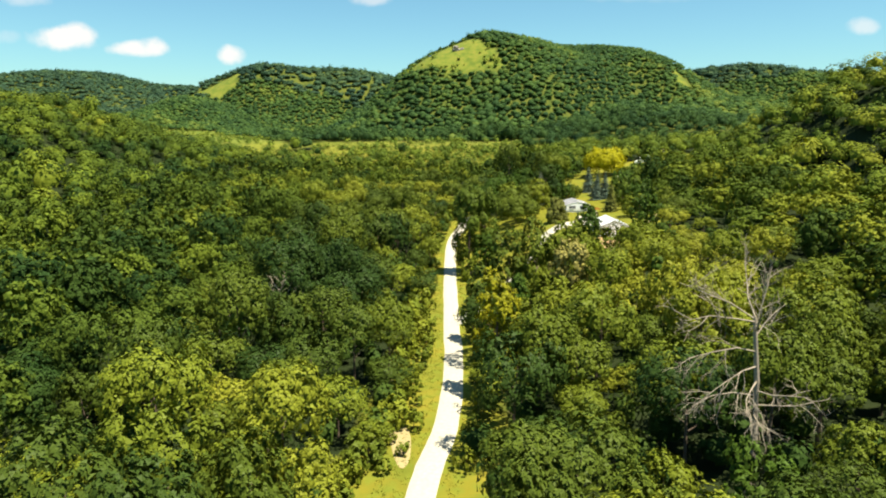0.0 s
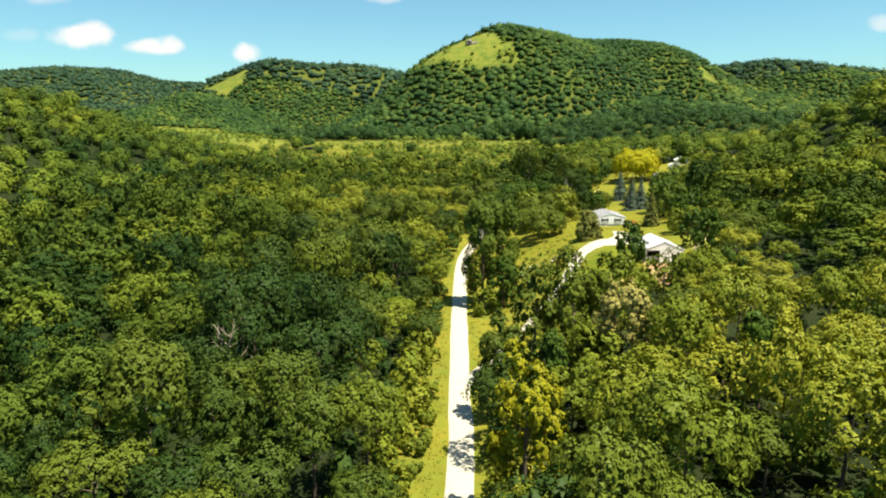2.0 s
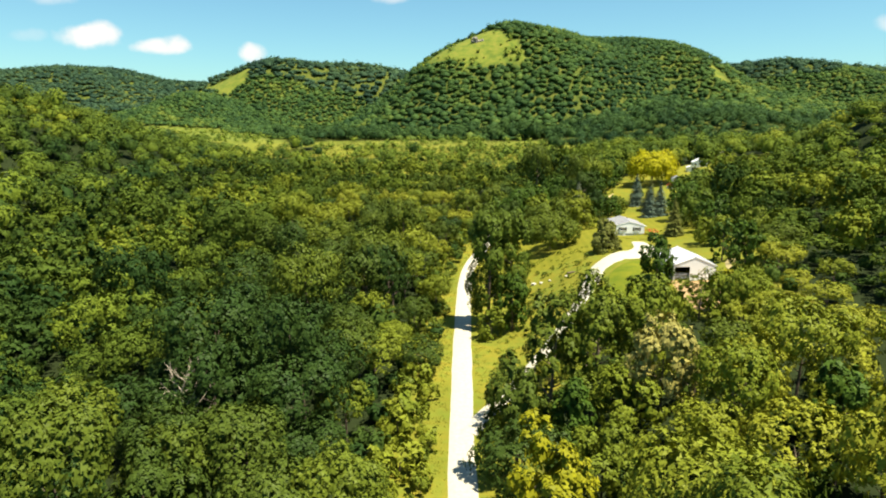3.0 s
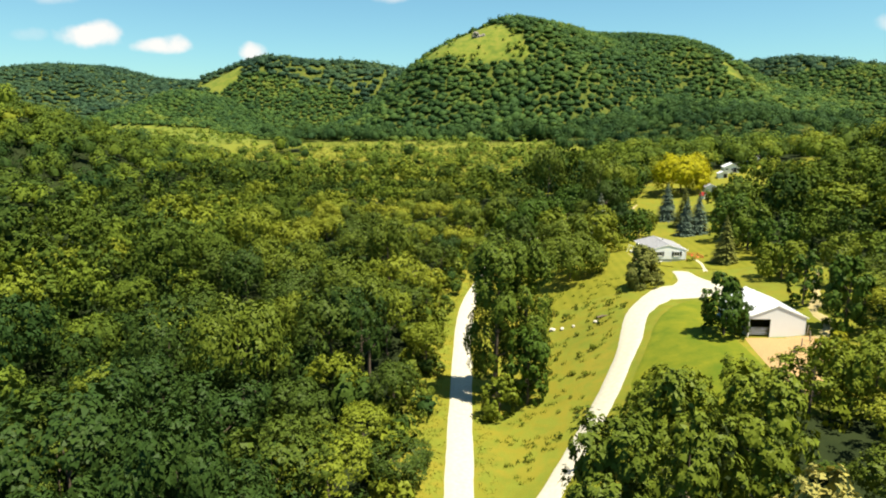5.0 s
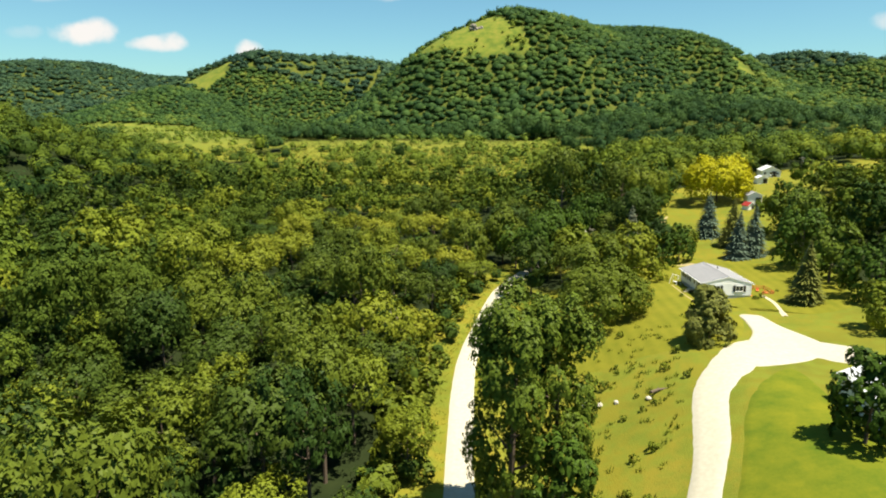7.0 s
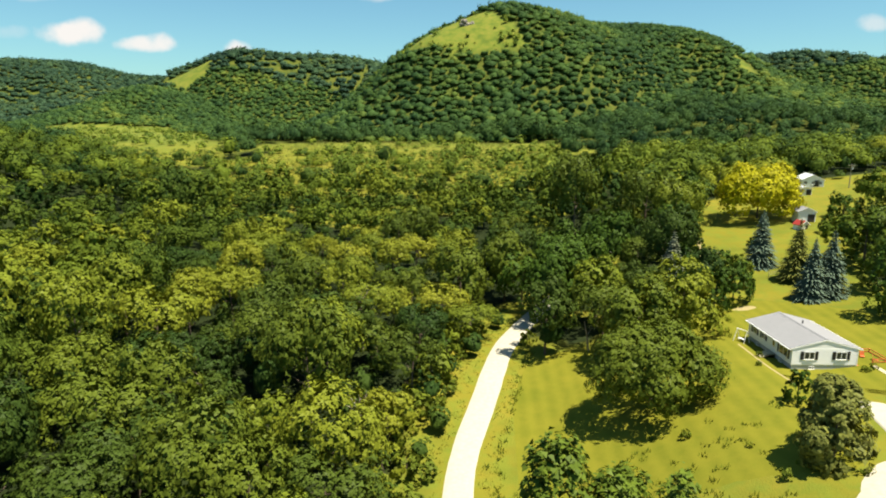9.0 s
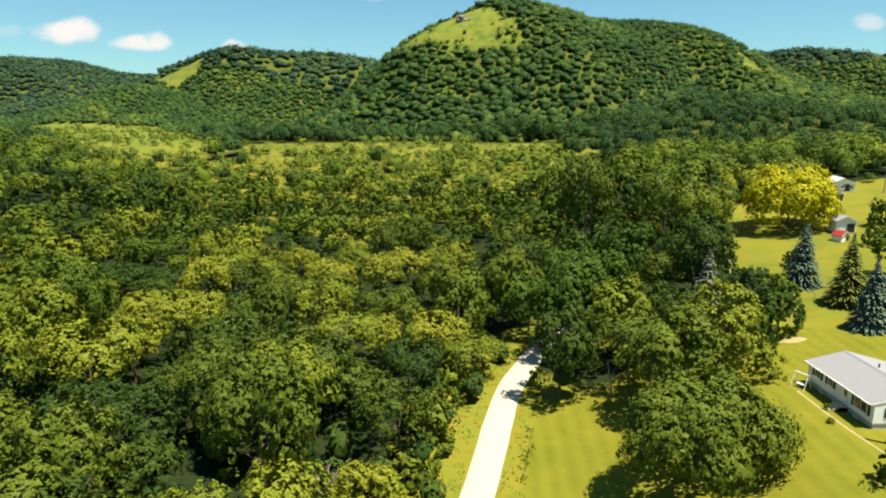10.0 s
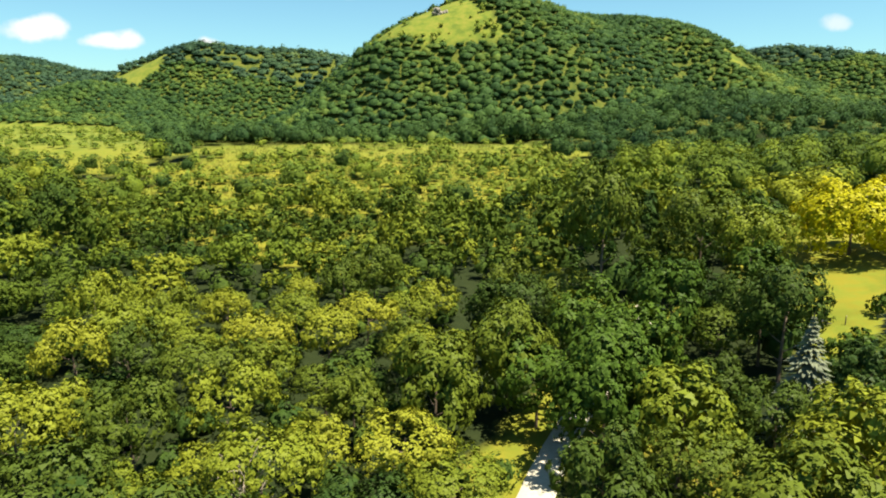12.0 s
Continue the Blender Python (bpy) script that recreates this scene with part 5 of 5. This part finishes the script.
close_kinds = [crown(30 + k, *MODELS[k][:3], 18, 2600, 0.44) for k in range(5)]
mid_kinds = [crown(40 + k, *MODELS[k][:3], 16, 1200, 0.69) for k in range(5)]
bush_kinds = [far_crown(50 + k, 3.4, -0.3, 4.2 + 0.7 * k, 64, 1.0, clumps=5) for k in range(4)]
far_kinds = [far_crown(60 + k, MODELS[k][0] + 0.3, 1.0, 13.5 + k % 3, 270, 1.0, ICO1, 12) for k in range(5)]
hill_kinds = [far_crown(80 + k, 4.4 + 0.5 * k, 0.3, 6.6 + 0.3 * k, 22, 1.5, ICO1, 9, 0.95) for k in range(5)]
distant_kinds = [far_crown(90 + k, 5.6 + 0.5 * k, 0.3, 7.2, 13, 2.4, ICO1, 7, 0.9) for k in range(5)]

sp = woodland(scatter(rng, -100, 130, 10, 352, 9.4))
sp = sp[(sp[:, 0] < -52) | (sp[:, 0] > 84)]
sp = np.concatenate([sp, rest])
sp = sp[np.abs(sp[:, 0]) < 0.72 * sp[:, 1] + 22]
near = (np.abs(sp[:, 0]) < 72) & (sp[:, 1] < 352)
wood("roadside_woods", sp[near], close_kinds, rng, 1.0, "dense green broadleaf woods beside the road")
wood("near_woods", sp[~near], mid_kinds, rng, 1.06, "dense green broadleaf woods on the valley sides")
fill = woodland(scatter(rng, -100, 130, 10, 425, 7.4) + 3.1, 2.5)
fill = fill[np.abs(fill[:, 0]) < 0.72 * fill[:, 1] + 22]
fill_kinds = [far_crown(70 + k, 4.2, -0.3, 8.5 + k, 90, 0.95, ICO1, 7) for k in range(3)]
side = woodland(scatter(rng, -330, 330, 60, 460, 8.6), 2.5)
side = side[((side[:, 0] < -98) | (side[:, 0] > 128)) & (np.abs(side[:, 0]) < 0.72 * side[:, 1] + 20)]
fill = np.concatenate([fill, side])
# tone cut to a quarter: the gaps' shade is put into the undergrowth colour
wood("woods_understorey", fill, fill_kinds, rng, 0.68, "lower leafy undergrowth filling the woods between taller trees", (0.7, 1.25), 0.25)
sp = woodland(scatter(rng, -330, 330, 60, 680, 9.6, 0.55))
sp = sp[((sp[:, 0] < -100) | (sp[:, 0] > 130) | (sp[:, 1] > 352)) & (np.abs(sp[:, 0]) < 0.72 * sp[:, 1] + 20)]
thin = scrub_land(sp[:, 0], sp[:, 1])
sp = sp[~thin | (rng.random(len(sp)) < 0.62 * (1 - step(415, 470, sp[:, 1])) + 0.12 * (sp[:, 1] < 520))]
foot = sp[:, 1] > 560 - 0.12 * np.abs(sp[:, 0])
edge_of = ~foot & (sp[:, 1] < 445) & (sp[:, 0] > -150) & (sp[:, 0] < 70)
valley_kinds = [crown(110 + k, *MODELS[k][:3], 16, 780, 0.85) for k in range(5)]
wood("valley_edge_woods", sp[edge_of], valley_kinds, rng, 0.92, "green broadleaf woods between road and old field")
wood("valley_woods", sp[~foot & ~edge_of], far_kinds, rng, 0.95, "green broadleaf woods filling the valley beyond the house")
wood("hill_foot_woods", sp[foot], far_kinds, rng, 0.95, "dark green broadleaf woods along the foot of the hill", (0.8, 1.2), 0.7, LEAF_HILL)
extra = scatter(rng, -150, 115, 560, 668, 5.5)
extra = extra[inside(extra[:, 0], extra[:, 1], MEADOW) & (rng.random(len(extra)) < 0.14)]
far_extra = scatter(rng, -520, -100, 445, 985, 6.0)
far_extra = far_extra[inside(far_extra[:, 0], far_extra[:, 1], FAR_FIELD) & (rng.random(len(far_extra)) < 0.2 + 0.6 * (far_extra[:, 1] < 500))]
bald_bushes = scatter(rng, -60, 95, 760, 900, 7.0)
bald_bushes = bald_bushes[inside(bald_bushes[:, 0], bald_bushes[:, 1], BALD) & (rng.random(len(bald_bushes)) < 0.14 + 0.45 * (bald_bushes[:, 1] < 803) + 0.4 * (bald_bushes[:, 0] < -38) + 0.3 * (bald_bushes[:, 0] > 55))]
young = scatter(rng, -150, 125, 385, 612, 5.0)
young = young[scrub_land(young[:, 0], young[:, 1]) & ~inside(young[:, 0], young[:, 1], MEADOW) & (rng.random(len(young)) < 0.70 + 0.42 * np.sin(young[:, 0] * 0.07 + 1.4 * np.sin(young[:, 1] * 0.045)) * np.sin(young[:, 1] * 0.06 + 0.5))]
bushes = np.concatenate([young, extra, far_extra, bald_bushes])
wood("old_field_bushes", bushes, bush_kinds, rng, 0.74, "yellow-green bushes and young trees in the old field", (0.3, 1.7), 0.8, LEAF_SCRUB)
sp = woodland(scatter(rng, -200, 205, -100, 300, 11.6))
sp = sp[np.abs(sp[:, 0]) > 0.72 * np.maximum(sp[:, 1], -31) + 20]
wood("side_woods", sp, far_kinds, rng, 0.95, "green broadleaf woods on the slopes on both sides of the valley", (0.8, 1.3))
sp = woodland(scatter(rng, -940, 800, 640, 1200, 6.2, 0.55))
sp = sp[(sp[:, 0] > -0.75 * sp[:, 1]) & (sp[:, 0] < 0.7 * sp[:, 1])]
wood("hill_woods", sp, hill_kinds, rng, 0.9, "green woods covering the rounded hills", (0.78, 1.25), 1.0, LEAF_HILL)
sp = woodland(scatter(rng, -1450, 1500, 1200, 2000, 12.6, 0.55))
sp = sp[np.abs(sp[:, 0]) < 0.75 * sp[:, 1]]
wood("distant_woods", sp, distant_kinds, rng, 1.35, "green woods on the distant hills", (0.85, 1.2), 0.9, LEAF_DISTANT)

# ---- bushes, weeds and long grass ----
bush_models = []
drive_line = catmull(DRIVE, 6)
edge = []
for y in np.arange(84, 292, 4.2):
    for off in (-6.6, 5.0):
        x = float(road_x(y)) + off + rng.normal(0, 0.7)
        if off > 0 and 168 < y < 285:
            continue
        edge.append((x, y + rng.normal(0, 1.0)))
thicket = [(float(road_x(y)) - 10.3 + rng.normal(0, 0.9), y + rng.normal(0, 1.2)) for y in np.arange(58, 290, 3.6)]
edge += thicket
for x, y in ((17, 186), (21, 192), (24, 203), (27, 212), (30, 222), (25, 231), (20, 224), (17, 215), (22, 240), (28, 236), (34, 230), (26, 188), (12, 182), (21.8, 178), (38, 176), (46, 175), (56, 175), (62, 182), (34, 283), (38, 284), (33, 287), (41, 286),
             (47.2, 262.2), (60.4, 258.8), (61.6, 259.2), (48.8, 265.5), (66, 262), (65, 205), (75, 246), (79, 262), (110, 352), (104, 345), (92, 322), (86, 310)):
    edge.append((x, y))
for x, y in scatter(rng, 9, 40, 178, 246, 5.2):
    if inside(x, y, YARD) and np.min(np.hypot(drive_line[:, 0] - x, drive_line[:, 1] - y)) > 4.2 and x < 36 + 0.1 * (y - 200) and (y > 213 or x < road_x(y) + 5 or x > 18):
        if rng.random() < 0.55 and not (x > 28 and y < 214 and x > 24 + 0.3 * (y - 180)):
            edge.append((x, y))
for k, (x, y) in enumerate(edge):
    z = ground_z(x, y)
    if k < 4:
        b = thing("bush", (x, y, z), "low leafy green bush at the edge of the grass", "bush", "bushes along the road and drive")
        v, f = crown(700 + k, 1.25, 0.0, 1.9, 9, 420, 0.3)
        mesh_object("foliage", v, f, LEAF, b)
        part("stem", tube([(0, 0, -0.2), (0.1, 0, 0.6), (0.1, 0.1, 1.2)], [0.06, 0.05, 0.02], 5), BARK, b)
        bush_models.append(b)
    s = rng.uniform(0.5, 1.25) * (0.55 if y > 172 and x > road_x(y) + 5.6 else 2.5 if (x, y) in thicket else 1.5)
    m = pose(x, y, z, 0, 0, rng.uniform(0, 360)) @ Matrix.Diagonal((s, s, s * rng.uniform(0.8, 1.3), 1))
    b = bush_models[k] if k < 4 else copy_thing(bush_models[k % 4], Matrix.Identity(4))
    b.matrix_basis = m
    shade = 0.35 + 0.5 * rng.random()
    for o in b.children:
        o.color = (shade, shade, shade, 1)


def tufts(name, places, height, spread, blades, material, label):
    """Many grass or weed tufts joined into one mesh of thin upright blades."""
    n = len(places)
    a = rng.random((n, blades)) * 6.283
    r = spread * rng.random((n, blades))
    h = height * rng.uniform(0.5, 1.3, (n, blades))
    x = places[:, 0:1] + np.cos(a) * r
    y = places[:, 1:2] + np.sin(a) * r
    z = land(x, y)
    b = rng.random((n, blades)) * 6.283
    w = 0.05 + 0.08 * rng.random((n, blades))
    lean = 0.35 * h
    v = np.stack([np.stack([x + np.cos(b) * w, y + np.sin(b) * w, z - 0.05], 2), np.stack([x - np.cos(b) * w, y - np.sin(b) * w, z - 0.05], 2),
                  np.stack([x + np.cos(a) * lean, y + np.sin(a) * lean, z + h], 2)], 2)
    ob = mesh_object(name, v.reshape(-1, 3), np.arange(n * blades * 3).reshape(-1, 3), material, tone=np.repeat(0.4 + 0.6 * rng.random(n), blades * 3))
    return tagged(ob, label, "grass", kind="stuff")


GRASSBLADE = leaf_material("grass_blades", (0.096, 0.131, 0.017), (0.174, 0.183, 0.026), (0.235, 0.217, 0.044), False)
p = scatter(rng, -6.5, 5.5, 40, 300, 0.75)
p = p[np.abs(p[:, 0]) > 2.5]
p[:, 0] += road_x(p[:, 1])
p = p[~((p[:, 0] > 20) & (p[:, 1] > 230)) & (rng.random(len(p)) < 0.45)]
far_from_drive = np.min(np.hypot(p[:, 0][:, None] - drive_line[None, :, 0], p[:, 1][:, None] - drive_line[None, :, 1]), 1) > 3.2
tufts("verge_grass", p[far_from_drive], 0.24, 0.5, 6, GRASSBLADE, "long yellow-green grass on the road verges")
p = scatter(rng, 7, 44, 172, 262, 1.5)
p = p[inside(p[:, 0], p[:, 1], YARD) & (rng.random(len(p)) < 0.12 + 0.7 * (np.sin(p[:, 0] * 0.5 + np.sin(p[:, 1] * 0.4) * 2) * np.sin(p[:, 1] * 0.33) > 0.35))]
ok = np.min(np.hypot(p[:, 0][:, None] - drive_line[None, :, 0], p[:, 1][:, None] - drive_line[None, :, 1]), 1) > 3.6
ok &= ~((p[:, 0] > 33) & (p[:, 1] < 222)) & (p[:, 1] < 250)
row = np.arange(232, 284, 0.8)
row = np.column_stack([road_x(row) + 4.9 + rng.normal(0, 0.35, len(row)), row])[rng.random(len(row)) < 0.6]
p, ok = np.concatenate([p, row]), np.concatenate([ok, np.ones(len(row), bool)])
tufts("meadow_weeds", p[ok], 0.5, 0.55, 14, LEAF_WOODS, "tall green weeds scattered over the rough meadow")
p = scatter(rng, -140, 118, 388, 640, 2.6)
p = p[(scrub_land(p[:, 0], p[:, 1]) | inside(p[:, 0], p[:, 1], MEADOW)) & (rng.random(len(p)) < 0.6 + 0.4 * np.sin(p[:, 0] * 0.11 + np.sin(p[:, 1] * 0.07) * 2))]
OLD_FIELD = leaf_material("old_field_weeds", (0.104, 0.139, 0.026), (0.183, 0.187, 0.044), (0.261, 0.226, 0.096), False)
tufts("old_field_weeds", p, 1.3, 1.5, 7, OLD_FIELD, "tall yellow-green and tan weeds covering the old field")
